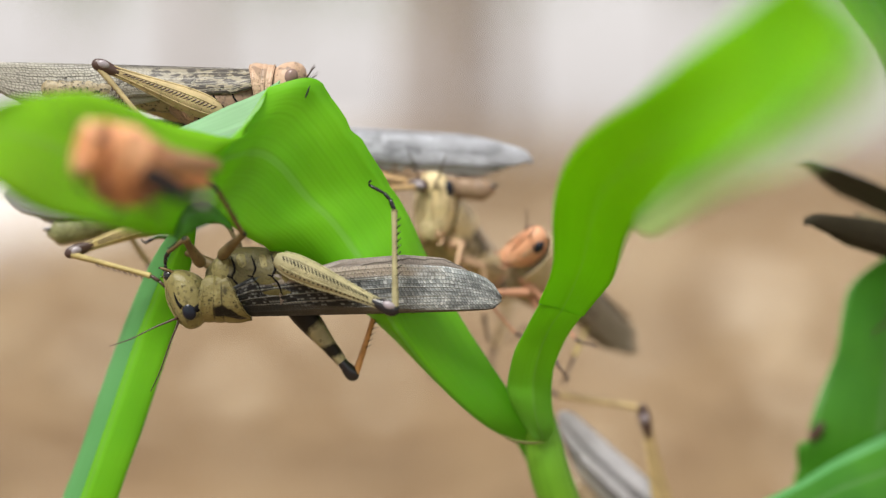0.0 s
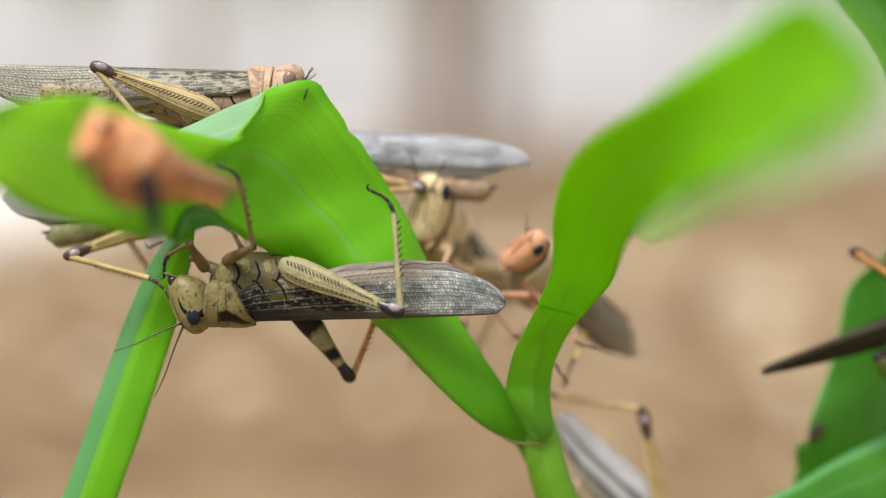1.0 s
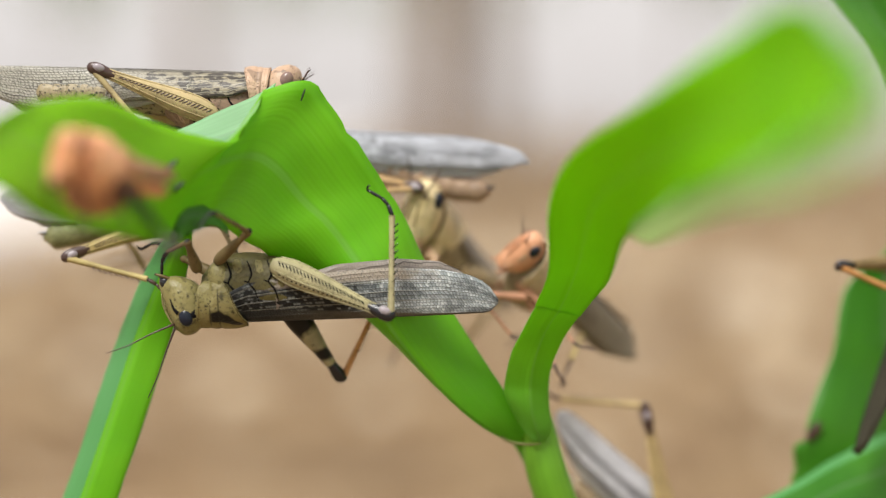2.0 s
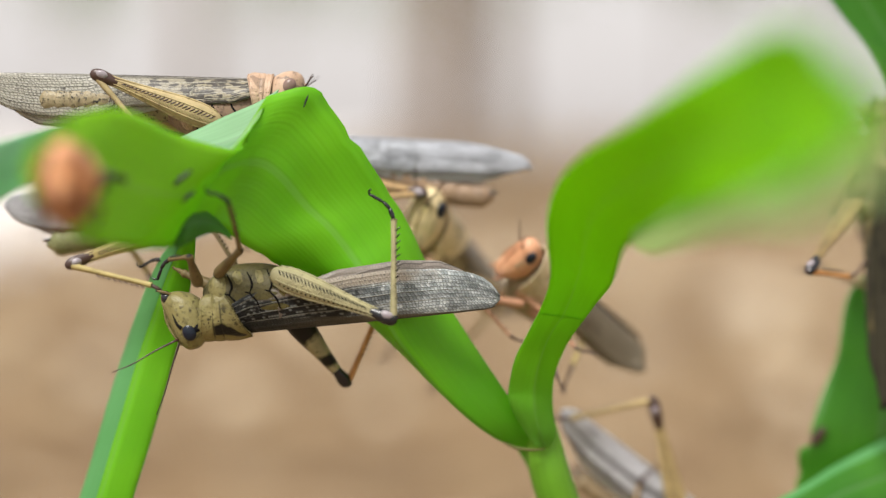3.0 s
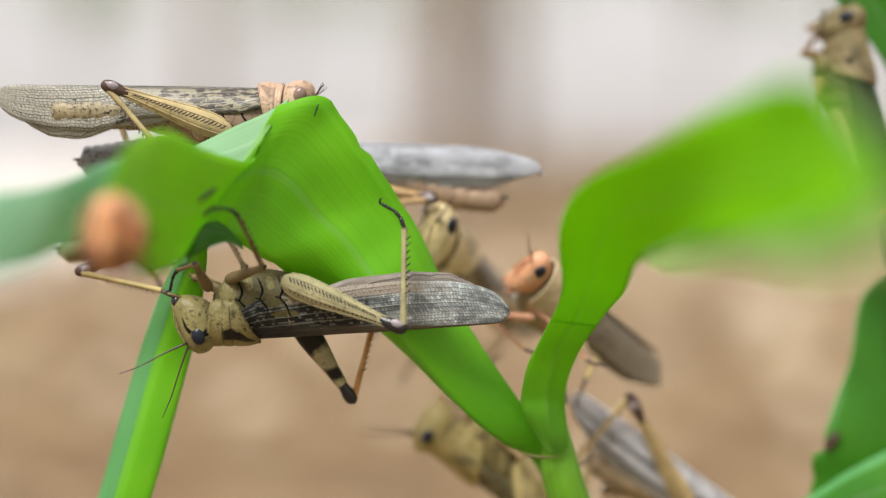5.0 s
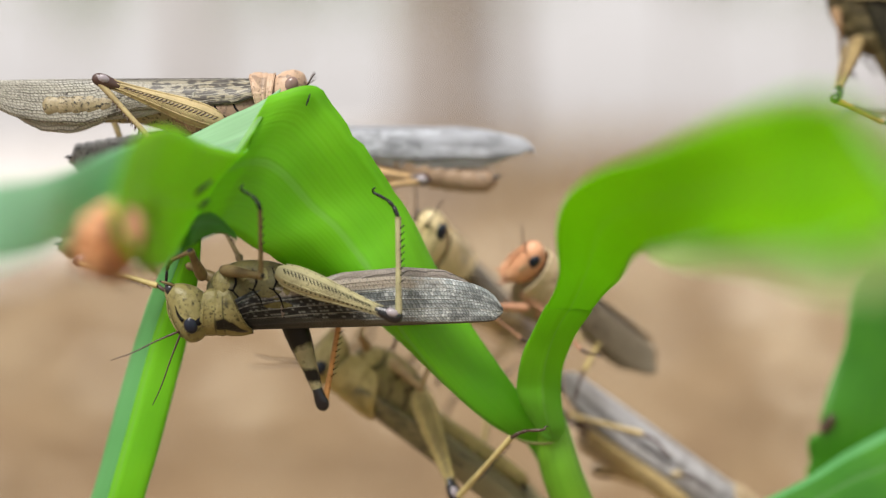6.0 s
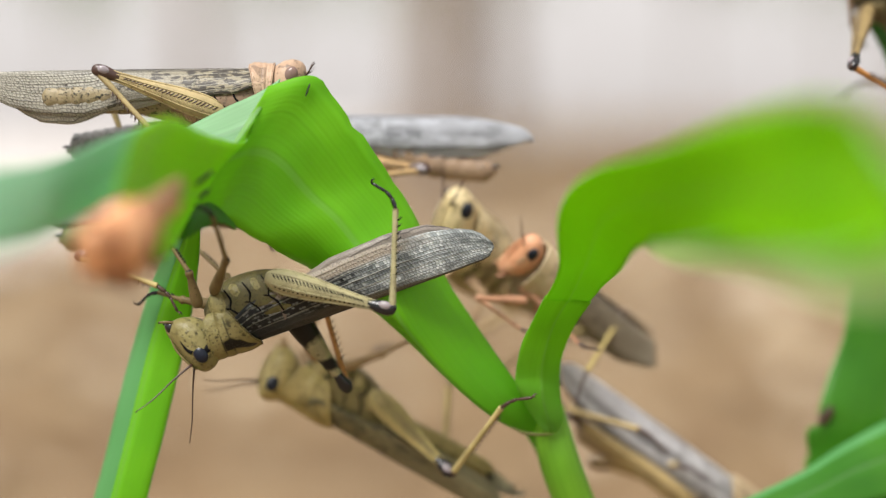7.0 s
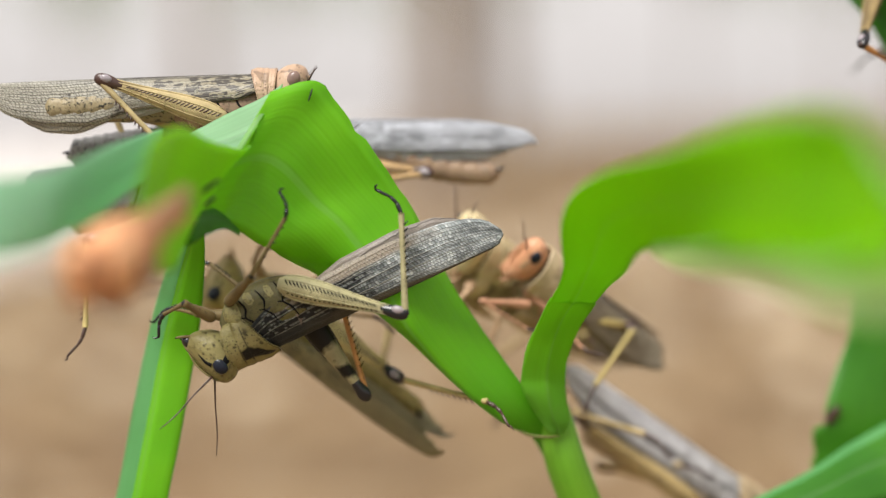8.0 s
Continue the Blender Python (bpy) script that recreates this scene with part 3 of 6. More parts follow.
def make_leg(thing, kind, side, hip, knee, foot, pal, size, banded=False, toe=(0.7, 0.0, -0.7)):
    hip, knee, foot = (Vector(p) * MM * size for p in (hip, knee, foot))
    la, lb = (knee - hip).length, (foot - knee).length
    k = MM * size
    L, T = la / k, lb / k
    bm = bmesh.new()
    if kind == "hind":
        prof = [(0, 0.9, 1.2), (0.05, 1.25, 2.0), (0.16, 1.5, 2.5), (0.32, 1.45, 2.4), (0.5, 1.15, 1.85), (0.68, 0.85, 1.3), (0.82, 0.68, 0.98), (0.90, 0.7, 1.0)]
        prof = [(u, a, b * 0.88) for u, a, b in prof]
        dark_side = {OLIVE: 1, TAN: -1}.get(pal, 0)
        loft(bm, [(u * L, 0, 0, a, b) for u, a, b in prof], 16, k)
        loft(bm, [(u * L, 0, 0, a, b) for u, a, b in [(0.80, 0.66, 0.86), (0.86, 0.85, 1.05), (0.93, 1.0, 1.3), (0.98, 0.9, 1.2), (1.01, 0.6, 0.85), (1.025, 0.25, 0.4)]], 14, k, slot=1)
        ball(bm, (L * 0.94, side * 0.62, 0.42 * dark_side), (1.2, 0.6, 0.8), None, 14, k, 3)
        # keels above and below, and the herringbone of ridges on the outer face
        for sg in (1, -1):
            tube(bm, [(u * L, 0.25 * side, sg * (b - 0.02)) for u, a, b in prof[1:]], [0.2] * 6 + [0.14], 6, k)
            tube(bm, [(u * L, side * a * 0.86, sg * b * 0.5) for u, a, b in prof[1:]], [0.13] * 6 + [0.1], 6, k)
        for i in range(24):
            u = 0.07 + 0.03 * i
            a, b = np.interp(u, [p[0] for p in prof], [p[1] for p in prof]), np.interp(u, [p[0] for p in prof], [p[2] for p in prof])
            for sg in (1, -1):
                bold = sg == dark_side
                tube(bm, [(u * L + 0.5, side * a * 1.0, 0), (u * L, side * a * 0.965, sg * b * 0.24), (u * L - 0.45, side * a * 0.87, sg * b * 0.46)], [0.06, 0.15, 0.06] if bold else [0.04, 0.09, 0.04], 5, k, 2 if bold or not dark_side else 0, 2)
        if pal is OLIVE:
            for i in range(20):
                u = 0.10 + 0.036 * i
                a, b = np.interp(u, [p[0] for p in prof], [p[1] for p in prof]), np.interp(u, [p[0] for p in prof], [p[2] for p in prof])
                ball(bm, (u * L, side * a * 0.72, -0.70 * b), (0.26, 0.14, 0.16), None, 6, k, 2)
        femur = part("hind_femur", bm, [pal.femur_banded if banded else pal.femur, INK if pal in (OLIVE, MOSS, DUSK) else BROWN, SOOT if pal is OLIVE else BROWN, KNEE], thing, "dark banded hind femur" if banded else "pale hind femur with herringbone ridges")
    else:
        loft(bm, [(u * L, 0, 0, a, b) for u, a, b in [(0, 0.72, 0.8), (0.14, 1.0, 1.12), (0.5, 0.84, 0.92), (0.82, 0.58, 0.64), (0.95, 0.72, 0.8), (1.03, 0.62, 0.66), (1.07, 0.25, 0.25)]], 12, k)
        femur = part(kind + "_femur", bm, pal.thin, thing)
    bm = bmesh.new()
    r = 0.62 if kind == "hind" else 0.45
    tube(bm, [(0, 0, 0), (T * 0.08, 0, 0), (T * 0.5, 0, 0), (T * 0.94, 0, 0), (T, 0, 0)], [r * 0.9, r * 1.05, r * 0.82, r * 0.9, r * 1.05], 10, k)
    if kind == "hind":
        ball(bm, (T * 0.02, 0, 0), (1.0, 0.75, 0.8), None, 10, k, 1)
    for i in range(9 if kind == "hind" else 5):
        u = 0.35 + (0.6 / (9 if kind == "hind" else 5)) * i
        for sg in (1, -1):
            b = Vector((u * T, sg * r * 0.5, -r * 0.6))
            tube(bm, [b, b + Vector((0.75, sg * 0.35, -0.8)) * (1.0 if kind == "hind" else 0.6)], [0.14, 0.03], 5, k, 1, 1)
    # foot: three joints, a pad and two claws
    d = Vector(toe).normalized()
    p = Vector((T, 0, 0))
    step = 1.7 if kind == "hind" else 1.25
    for i, (ln, rad) in enumerate(((1.2, 0.42), (0.9, 0.36), (1.8, 0.3))):
        q = p + (Vector((1, 0, 0)).lerp(d, 0.35 + 0.3 * i)).normalized() * ln * step
        tube(bm, [p, (p + q) / 2, q], [rad * 0.8, rad, rad * 0.85], 8, k, 1, 2)
        p = q
    for sg in (1, -1):
        tube(bm, [p, p + Vector((0.6, sg * 0.5, 0)), p + Vector((0.9, sg * 0.7, -0.5))], [0.2, 0.14, 0.03], 6, k, 1, 2)
    tibia = part(("hind" if kind == "hind" else kind) + "_tibia", bm, [pal.tibia_orange if banded else (pal.tibia if kind == "hind" else pal.thin), INK if pal is OLIVE else BROWN], femur)
    leg = Leg(thing, femur, tibia, hip, la, lb, side)
    femur.matrix_basis, tibia.matrix_basis = set_leg(leg, foot, knee)
    return leg


STANCE = {
    "front": ((6.0, 2.4, -4.8), (8.8, 5.6, -5.5), (10.5, 6.0, -13.0)),
    "middle": ((1.0, 2.8, -5.6), (-0.5, 7.0, -6.0), (-2.5, 8.0, -14.0)),
    "hind": ((-6.5, 3.7, -4.0), (-27.0, 5.0, 2.5), (-19.0, 5.5, -15.0)),
}


def locust(label, pal, size=1.0, tilt=-4, legs=None, spread=0.0, stout=1.0, wing_h=1.0, toes=(0.7, 0.0, -0.7), hips=None, feelers=((9, 5, 6), (9, -5, 6)), droop=0.0, belly=1.0, point=0.0, saddle=1.0, winged=True, wing_len=1.0, bulk=1.0, base_h=1.0, waist=0.935, group="swarm on the maize"):
    """A locust that faces +x, about 60 mm long from brow to wing tip at size 1; the origin is over the wing bases."""
    k = MM * size
    thing = tagged(new("locust"), label, "locust", group)
    legs = legs or {}
    # trunk
    bm = bmesh.new()
    loft(bm, [(x, 0, z, a * bulk, b * bulk) for x, z, a, b in ((7.5, -0.8, 2.4, 3.4), (5.0, -1.9, 3.4, 5.0), (1.0, -2.4, 3.8, 5.7), (-4.0, -2.2, 3.8, 5.6), (-8.0, -1.5, 3.4, 4.8), (-11, -0.8, 2.6, 3.4))], 24, k)
    part("thorax", bm, pal.gap, thing)
    for s in (1, -1):
        for x, z, a, c in ((4.0, -3.2, 2.3, 3.2), (0.3, -3.0, 2.1, 3.9), (-3.4, -2.9, 2.0, 3.8), (-7.0, -2.4, 2.0, 3.2)):
            bm = bmesh.new()
            ball(bm, (x, s * 2.2, z), (a, 1.55, c), Matrix.Rotation(radians(-14), 3, "Y"), 16, k)
            part("side_plate", bm, pal.body, thing)
        for x in (2.1, -1.6, -5.2):
            bm = bmesh.new()
            tube(bm, [(x - 1.3, s * 3.0, 1.2), (x - 0.7, s * 3.65, -0.8), (x + 0.3, s * 3.75, -2.2), (x - 0.2, s * 3.7, -3.8), (x + 0.6, s * 3.1, -6.2)], [0.1, 0.2, 0.14, 0.22, 0.08], 6, k)
            tube(bm, [(x + 0.3, s * 3.75, -2.2), (x + 1.2, s * 3.8, -2.5)], [0.2, 0.1], 6, k, 0, 1)
            part("suture", bm, SOOT, thing)
    bm = bmesh.new()
    sec = []
    for i in range(10):
        x, r = -8.0 - 2.5 * i * belly, (3.1 - 0.16 * i) * (1 + (stout - 1) * i / 9)
        zc = -0.8 - droop * (3 * (i / 9) ** 2 - 2 * (i / 9) ** 3) ** 0.8
        sec += [(x, 0, zc, r * waist, r * (waist + 0.12)), (x - 1.9 * belly, 0, zc, r * 0.95, r * 1.07)]
    end = sec[-1][0]
    sec += [(end - 1.3, 0, sec[-1][2], 1.2, 1.3), (end - 2.1, 0, sec[-1][2], 0.5, 0.6)]
    loft(bm, sec, 16, k)
    for s in (1, -1):
        tube(bm, [(end - 0.3, s * 0.8, sec[-1][2] + 0.6), (end - 2.8, s * 1.0, sec[-1][2] + 0.9)], [0.5, 0.12], 7, k, 1, 1)
    part("abdomen", bm, [pal.belly, INK], thing, "ringed abdomen")
    # pronotum: an arched saddle that ends in a point over the wings
    bm = bmesh.new()
    rings, inner = [], []
    for i in range(19):
        u = i / 18
        x = 8.8 - 11.6 * u * saddle
        half = np.interp(u, [0, 0.1, 0.55, 0.7, 0.85, 1.0], [112, 126, 124, 96, 58, 16])
        ry = np.interp(u, [0, 0.5, 0.8, 1.0], [3.75, 4.05, 4.45, 4.3])
        rz = np.interp(u, [0, 0.4, 0.8, 1.0], [4.9, 5.2, 5.3, 4.9])
        dent = 0.22 * (math.exp(-((u - 0.30) / 0.025) ** 2) + math.exp(-((u - 0.48) / 0.025) ** 2)) - 0.15 * math.exp(-(u / 0.05) ** 2)
        a, b = [], []
        for j in range(25):
            q = radians(-half + 2 * half * j / 24)
            keel = 0.35 * math.exp(-((j - 12) / 1.0) ** 2) - 0.5 * dent
            fw = 0.9 * (abs(j - 12) / 12) ** 2 if u < 0.3 else 0
            y, z = bulk * (ry - dent) * math.sin(q), 0.1 + bulk * (rz - dent + keel) * math.cos(q) - 2.0 * (bulk - 1)
            a.append(Vector((x - fw, y, z)) * k)
            b.append(Vector((x - fw, y * 0.93, 0.1 + (z - 0.1) * 0.94)) * k)
        rings.append(a)
        inner.append(b)
    va = skin(bm, rings, closed=False)
    vb = skin(bm, inner, closed=False)
    edge = [(0, j) for j in range(25)] + [(i, 24) for i in range(1, 19)] + [(18, j) for j in range(23, -1, -1)] + [(i, 0) for i in range(17, 0, -1)]
    for (i, j), (m, n) in zip(edge, edge[1:] + edge[:1]):
        bm.faces.new((va[i][j], va[m][n], vb[m][n], vb[i][j]))
    tube(bm, [tuple(p / k) for p in rings[1][2:-2:2]], [0.12] * len(rings[1][2:-2:2]), 6, k, 0, 2)
    hem = [rings[i][24] for i in range(8, 19)] + [rings[18][j] for j in range(22, 1, -2)] + [rings[i][0] for i in range(18, 7, -1)]
    tube(bm, [tuple(p / k) for p in hem], [0.13] * len(hem), 6, k, 0, 1)
    part("pronotum", bm, pal.pron, thing, "saddle-shaped pronotum with a black side stripe")
    # head: turned about its neck
    bm = bmesh.new()
    loft(bm, [(5.5, 0.9, 0, 0.5, 0.7), (5.2, 0.9, 0, 1.4, 1.5), (4.4, 0.6, 0, 2.4, 2.3), (3.0, 0.25, 0, 3.2, 3.05), (1.0, 0.0, 0, 3.6, 3.45), (-1.2, -0.1, 0, 3.65, 3.6), (-3.2, 0.2, 0, 3.2, 3.3), (-4.6, 0.7, 0, 2.4, 2.7), (-5.4, 1.0, 0, 1.5, 1.9), (-5.8, 1.1, 0, 0.5, 0.8)], 24, k, "z")
    for s in (1, -1):
        tube(bm, [(3.3, s * 0.55, 3.8), (3.75, s * 0.6, 1.5), (3.8, s * 0.8, -1.2), (3.2, s * 1.2, -3.4)], [0.12, 0.2, 0.2, 0.1], 6, k)
    head = part("head", bm, pal.head, thing)
    head.matrix_basis = pose(10.6 * k, 0, 0.9 * k, 0, -tilt, 0)
    for s in (1, -1):
        bm = bmesh.new()
        ball(bm, (0.7, s * 2.62, 2.5), (1.3, 0.95, 1.75), Matrix.Rotation(radians(12), 3, "Y"), 20, k)
        part("eye", bm, EYE_BROWN if pal is TAN else EYE_DARK, head, "glossy compound eye")
        # groove below the eye, then the dark field behind it
        bm = bmesh.new()
        if pal is OLIVE:
            tube(bm, [(1.6, s * 2.75, 1.4), (2.0, s * 2.75, 0.2), (1.9, s * 2.8, -1.4), (1.5, s * 2.6, -3.0), (1.4, s * 2.2, -4.2)], [0.5, 0.34, 0.2, 0.22, 0.3], 8, k)
        else:
            tube(bm, [(1.5, s * 2.8, 1.2), (1.8, s * 2.9, -0.2), (1.7, s * 2.9, -1.8), (1.5, s * 2.5, -3.4)], [0.3, 0.24, 0.16, 0.1], 8, k)
        part("cheek_groove", bm, SOOT if pal is OLIVE or pal is DUSK else pal.gap, head)
        if pal is OLIVE:
            bm = bmesh.new()
            ball(bm, (-0.5, s * 2.62, 2.5), (1.6, 0.6, 0.9), None, 14, k)
            part("temple_stripe", bm, SOOT, head)
        bm = bmesh.new()
        f = Matrix.Rotation(radians(tilt), 3, "Y") @ Vector(feelers[0 if s > 0 else 1])
        b = Vector((3.2, s * 1.0, 2.6))
        tube(bm, [b, b + f * 0.35, b + f * 0.7 + Vector((0, 0, 0.3)), b + f], [0.24, 0.15, 0.12, 0.08], 7, k)
        part("antenna", bm, BROWN, head)
        bm = bmesh.new()
        ball(bm, (1.7, s * 1.25, -4.9), (1.1, 1.2, 1.5), None, 12, k)
        part("mandible", bm, INK if pal is OLIVE else pal.thin, head)
        bm = bmesh.new()
        tube(bm, [(0.6, s * 1.8, -5.0), (1.8, s * 2.4, -6.2), (2.8, s * 2.0, -7.0)], [0.3, 0.26, 0.2], 7, k)
        part("palp", bm, pal.thin, head)
    bm = bmesh.new()
    loft(bm, [(-3.0, 2.9, 0, 0.5, 1.6), (-4.4, 2.7, 0, 0.55, 1.7), (-5.9, 2.3, 0, 0.45, 1.3), (-6.3, 2.1, 0, 0.2, 0.6)], 12, k, "z")
    part("labrum", bm, pal.head, head)
    # wings, folded like a roof
    for s in (1, -1) if winged else ():
        for name, mat, tip, grow, inset in (("forewing", pal.wing, -46.0, 0.0, 0.0), ("hindwing", pal.hind, -43.0, 1.3, 0.7)):
            bm = bmesh.new()
            rings, back = [], []
            for i in range(37):
                u = i / 36
                x = (3.2 + 11 * max(0.0, 0.64 - saddle) if name == "forewing" else -6) * (1 - u) + tip * wing_len * u
                h = np.interp(u, [0, 0.08, 0.3, 0.6, 0.8, 0.9, 0.95, 0.985, 1.0], [4.6, 6.6, 8.0, 8.8, 8.1, 6.9, 5.6, 3.6, 0.9]) * wing_h * np.interp(u, [0.0, 0.45, 0.65], [base_h, base_h, 1.0]) + grow * np.interp(u, [0, 0.3, 0.8, 1], [0, 1, 1, 0])
                top = np.interp(u, [0, 0.5, 0.85, 0.95, 0.985, 1.0], [4.6, 4.8, 4.8, 4.7, 4.3, 3.2])
                top -= point * max(0.0, (u - 0.7) / 0.3) ** 1.4
                h -= point * 0.5 * max(0.0, (u - 0.7) / 0.3) ** 1.4
                h = max(h, 0.8)
                bulge = np.interp(u, [0, 0.3, 0.7, 1.0], [3.7, 3.3, 1.9, 0.6])
                a, b = [], []
                for j in range(11):
                    v = j / 10
                    y = 0.25 + (bulge - inset) * math.sin(v * math.pi * 0.52) + 0.06 * math.sin(v * 40)
                    z = top - inset * 0.5 - h * (0.12 * v + 0.88 * v ** 1.25)
                    y += spread * u * 10 * (0.4 + v)
                    a.append(Vector((x, s * y, z)) * k)
                    b.append(Vector((x, s * (y - 0.16), z)) * k)
                rings.append(a)
                back.append(b)
            va, vb = skin(bm, rings, closed=False), skin(bm, back, closed=False)
            ring = [(0, j) for j in range(11)] + [(i, 10) for i in range(1, 37)] + [(36, j) for j in range(9, -1, -1)] + [(i, 0) for i in range(35, 0, -1)]
            for (i, j), (m, n) in zip(ring, ring[1:] + ring[:1]):
                bm.faces.new((va[i][j], va[m][n], vb[m][n], vb[i][j]))
            part(name, bm, mat, thing, "spotted, net-veined folded forewing" if name == "forewing" else "pale folded hindwing")
    made = {}
    for kind, pts in STANCE.items():
        for s in (1, -1):
            key = kind + ("_left" if s > 0 else "_right")
            if legs.get(key, 0) is None:
                continue
            hip, knee, foot = (tuple(p) for p in pts)
            hip = (hips or {}).get(key, (hip[0], s * hip[1], hip[2]))
            knee, foot = (knee[0], s * knee[1], knee[2]), (foot[0], s * foot[1], foot[2])
            banded = False
            if key in legs:
                knee, foot = legs[key][0], legs[key][1]
                banded = len(legs[key]) > 2
            toe = legs[key][2] if banded and legs[key][2] != 1 else toes
            made[key] = make_leg(thing, kind, s, hip, knee, foot, pal, size, banded, toe)
    return thing, made


# ---- the place: ground, far trees ----
def ground():
    bm = bmesh.new()
    uv = bm.loops.layers.uv.verify()
    xs = [-900, -200, -60, -20, -8, -4, -2, 0, 2, 4, 8, 20, 60, 200, 900]
    ys = [-900, -100, -20, -4, 0, 1, 2, 3, 4, 6, 9, 14, 25, 60, 200, 900]
    grid = [[bm.verts.new((x, y, 0.03 * noise.noise(Vector((x * 0.6, y * 0.6, 0))) if abs(x) < 30 and 0.9 < y < 30 else 0)) for y in ys] for x in xs]
    for i in range(len(xs) - 1):
        for j in range(len(ys) - 1):
            bm.faces.new((grid[i][j], grid[i + 1][j], grid[i + 1][j + 1], grid[i][j + 1]))
    tagged(part("ground", bm, SOIL), "dry brown soil with straw litter", "ground", kind="structure")


def sandy_track():
    bm = bmesh.new()
    left, right = [], []
    for i in range(41):
        y = 5.4 * 1.14 ** i if i < 40 else 900
        left.append(Vector((-1.6 - 0.32 * (y - 5.2), y, 0.036)))
        right.append(Vector((-1.55 - 0.03 * (y - 5.4) + 0.06 * noise.noise(Vector((y, 0, 4))), y, 0.036)))
    skin(bm, [[a, (a + b) / 2 + Vector((0, 0, 0.01)), b] for a, b in zip(left, right)], closed=False)
    tagged(part("track", bm, SAND), "pale sandy track across the field", "track", kind="structure")


def litter():
    rng = random.Random(4)
    bm = bmesh.new()
    for _ in range(900):
        x, y = rng.uniform(-2.2, 2.2), rng.uniform(1.0, 8)
        a, ln, r = rng.uniform(0, math.pi), rng.uniform(0.05, 0.22), rng.uniform(0.003, 0.012)
        d = Vector((math.cos(a), math.sin(a), rng.uniform(-0.05, 0.15)))
        p = Vector((x, y, 0.03 + r))
        tube(bm, [p, p + d * ln * 0.5, p + d * ln], [r, r * 0.8, r * 0.5], 5, 1.0, 0, 1)
    for _ in range(230):
        y = rng.uniform(1.9, 7.5)
        r = rng.uniform(0.012, 0.05) * (0.6 + 0.12 * y)
        ball(bm, (rng.uniform(-0.32, 0.32) * y, y, 0.02 + r * 0.4), (r, r * rng.uniform(0.5, 1), r * rng.uniform(0.5, 0.9)), None, 8, 1.0)
    tagged(part("straw_litter", bm, STRAW), "scattered dry straw and stalks on the soil", "straw", kind="stuff")


def dry_grass():
    """Tall withered grass where the field ends."""
    rng = random.Random(8)
    verts, faces = [], []
    for _ in range(520):
        y = rng.uniform(12, 18)
        x = rng.uniform(-0.02, 0.36) * y
        h = rng.uniform(0.35, 1.0) * (0.75 + 0.35 * noise.noise(Vector((x * 0.7, 3, 0))))
        w, lean, a = rng.uniform(0.008, 0.02), rng.uniform(-0.25, 0.25), rng.uniform(0, 3.1)
        dx, dy = math.cos(a) * w, math.sin(a) * w
        k = len(verts)
        for u, g in ((0, 1.0), (0.5, 0.8), (0.85, 0.45)):
            cx = x + lean * h * u * u
            verts += [(cx - dx * g, y - dy * g, h * u - 0.02), (cx + dx * g, y + dy * g, h * u - 0.02)]
        verts.append((x + lean * h, y, h))
        faces += [(k, k + 1, k + 3, k + 2), (k + 2, k + 3, k + 5, k + 4), (k + 4, k + 5, k + 6)]
    me = bpy.data.meshes.new("dry_grass")
    me.from_pydata(verts, [], faces)
    me.materials.append(STRAW)
    tagged(new("dry_grass", me), "tall withered grass at the far edge of the field", "dry grass", kind="stuff")


def tree(x, y, r, h, seed, leaves=170):
    rng = random.Random(seed)
    thing = tagged(new("tree"), "far tree with a grey-brown trunk and thin crown", "tree", "trees beyond the field")
    thing.location = (x, y, 0)
    bm = bmesh.new()
    tube(bm, [(0, 0, -0.05), (0.02, 0, 0.3), (rng.uniform(-0.1, 0.1), 0, h * 0.5), (rng.uniform(-0.2, 0.2), 0, h)], [r * 1.5, r * 1.05, r * 0.9, r * 0.6], 12, 1.0)
    ends = []
    for i in range(7):
        z = h * rng.uniform(0.62, 0.98)
        a = rng.uniform(0, 6.28)
        e = Vector((math.cos(a), math.sin(a), rng.uniform(0.4, 1.0))) * h * rng.uniform(0.25, 0.4) + Vector((0, 0, z))
        tube(bm, [(0, 0, z), (Vector((0, 0, z)) + e) / 2 + Vector((0, 0, 0.1)), e], [r * 0.5, r * 0.3, r * 0.08], 7, 1.0)
        ends.append(e)
    part("trunk", bm, BARK, thing)
    bm = bmesh.new()
    for e in ends:
        for _ in range(leaves):
            c = e + Vector((rng.gauss(0, 1), rng.gauss(0, 1), rng.gauss(0, 0.7))) * h * 0.12
            d = Vector((rng.gauss(0, 1), rng.gauss(0, 1), rng.gauss(0, 1))).normalized()
            w = d.orthogonal().normalized() * 0.05
            d = d * 0.13
            bm.faces.new([bm.verts.new(q) for q in (c, c + d * 0.5 + w, c + d, c + d * 0.5 - w)])
    part("crown", bm, CROWN, thing, smooth=False)


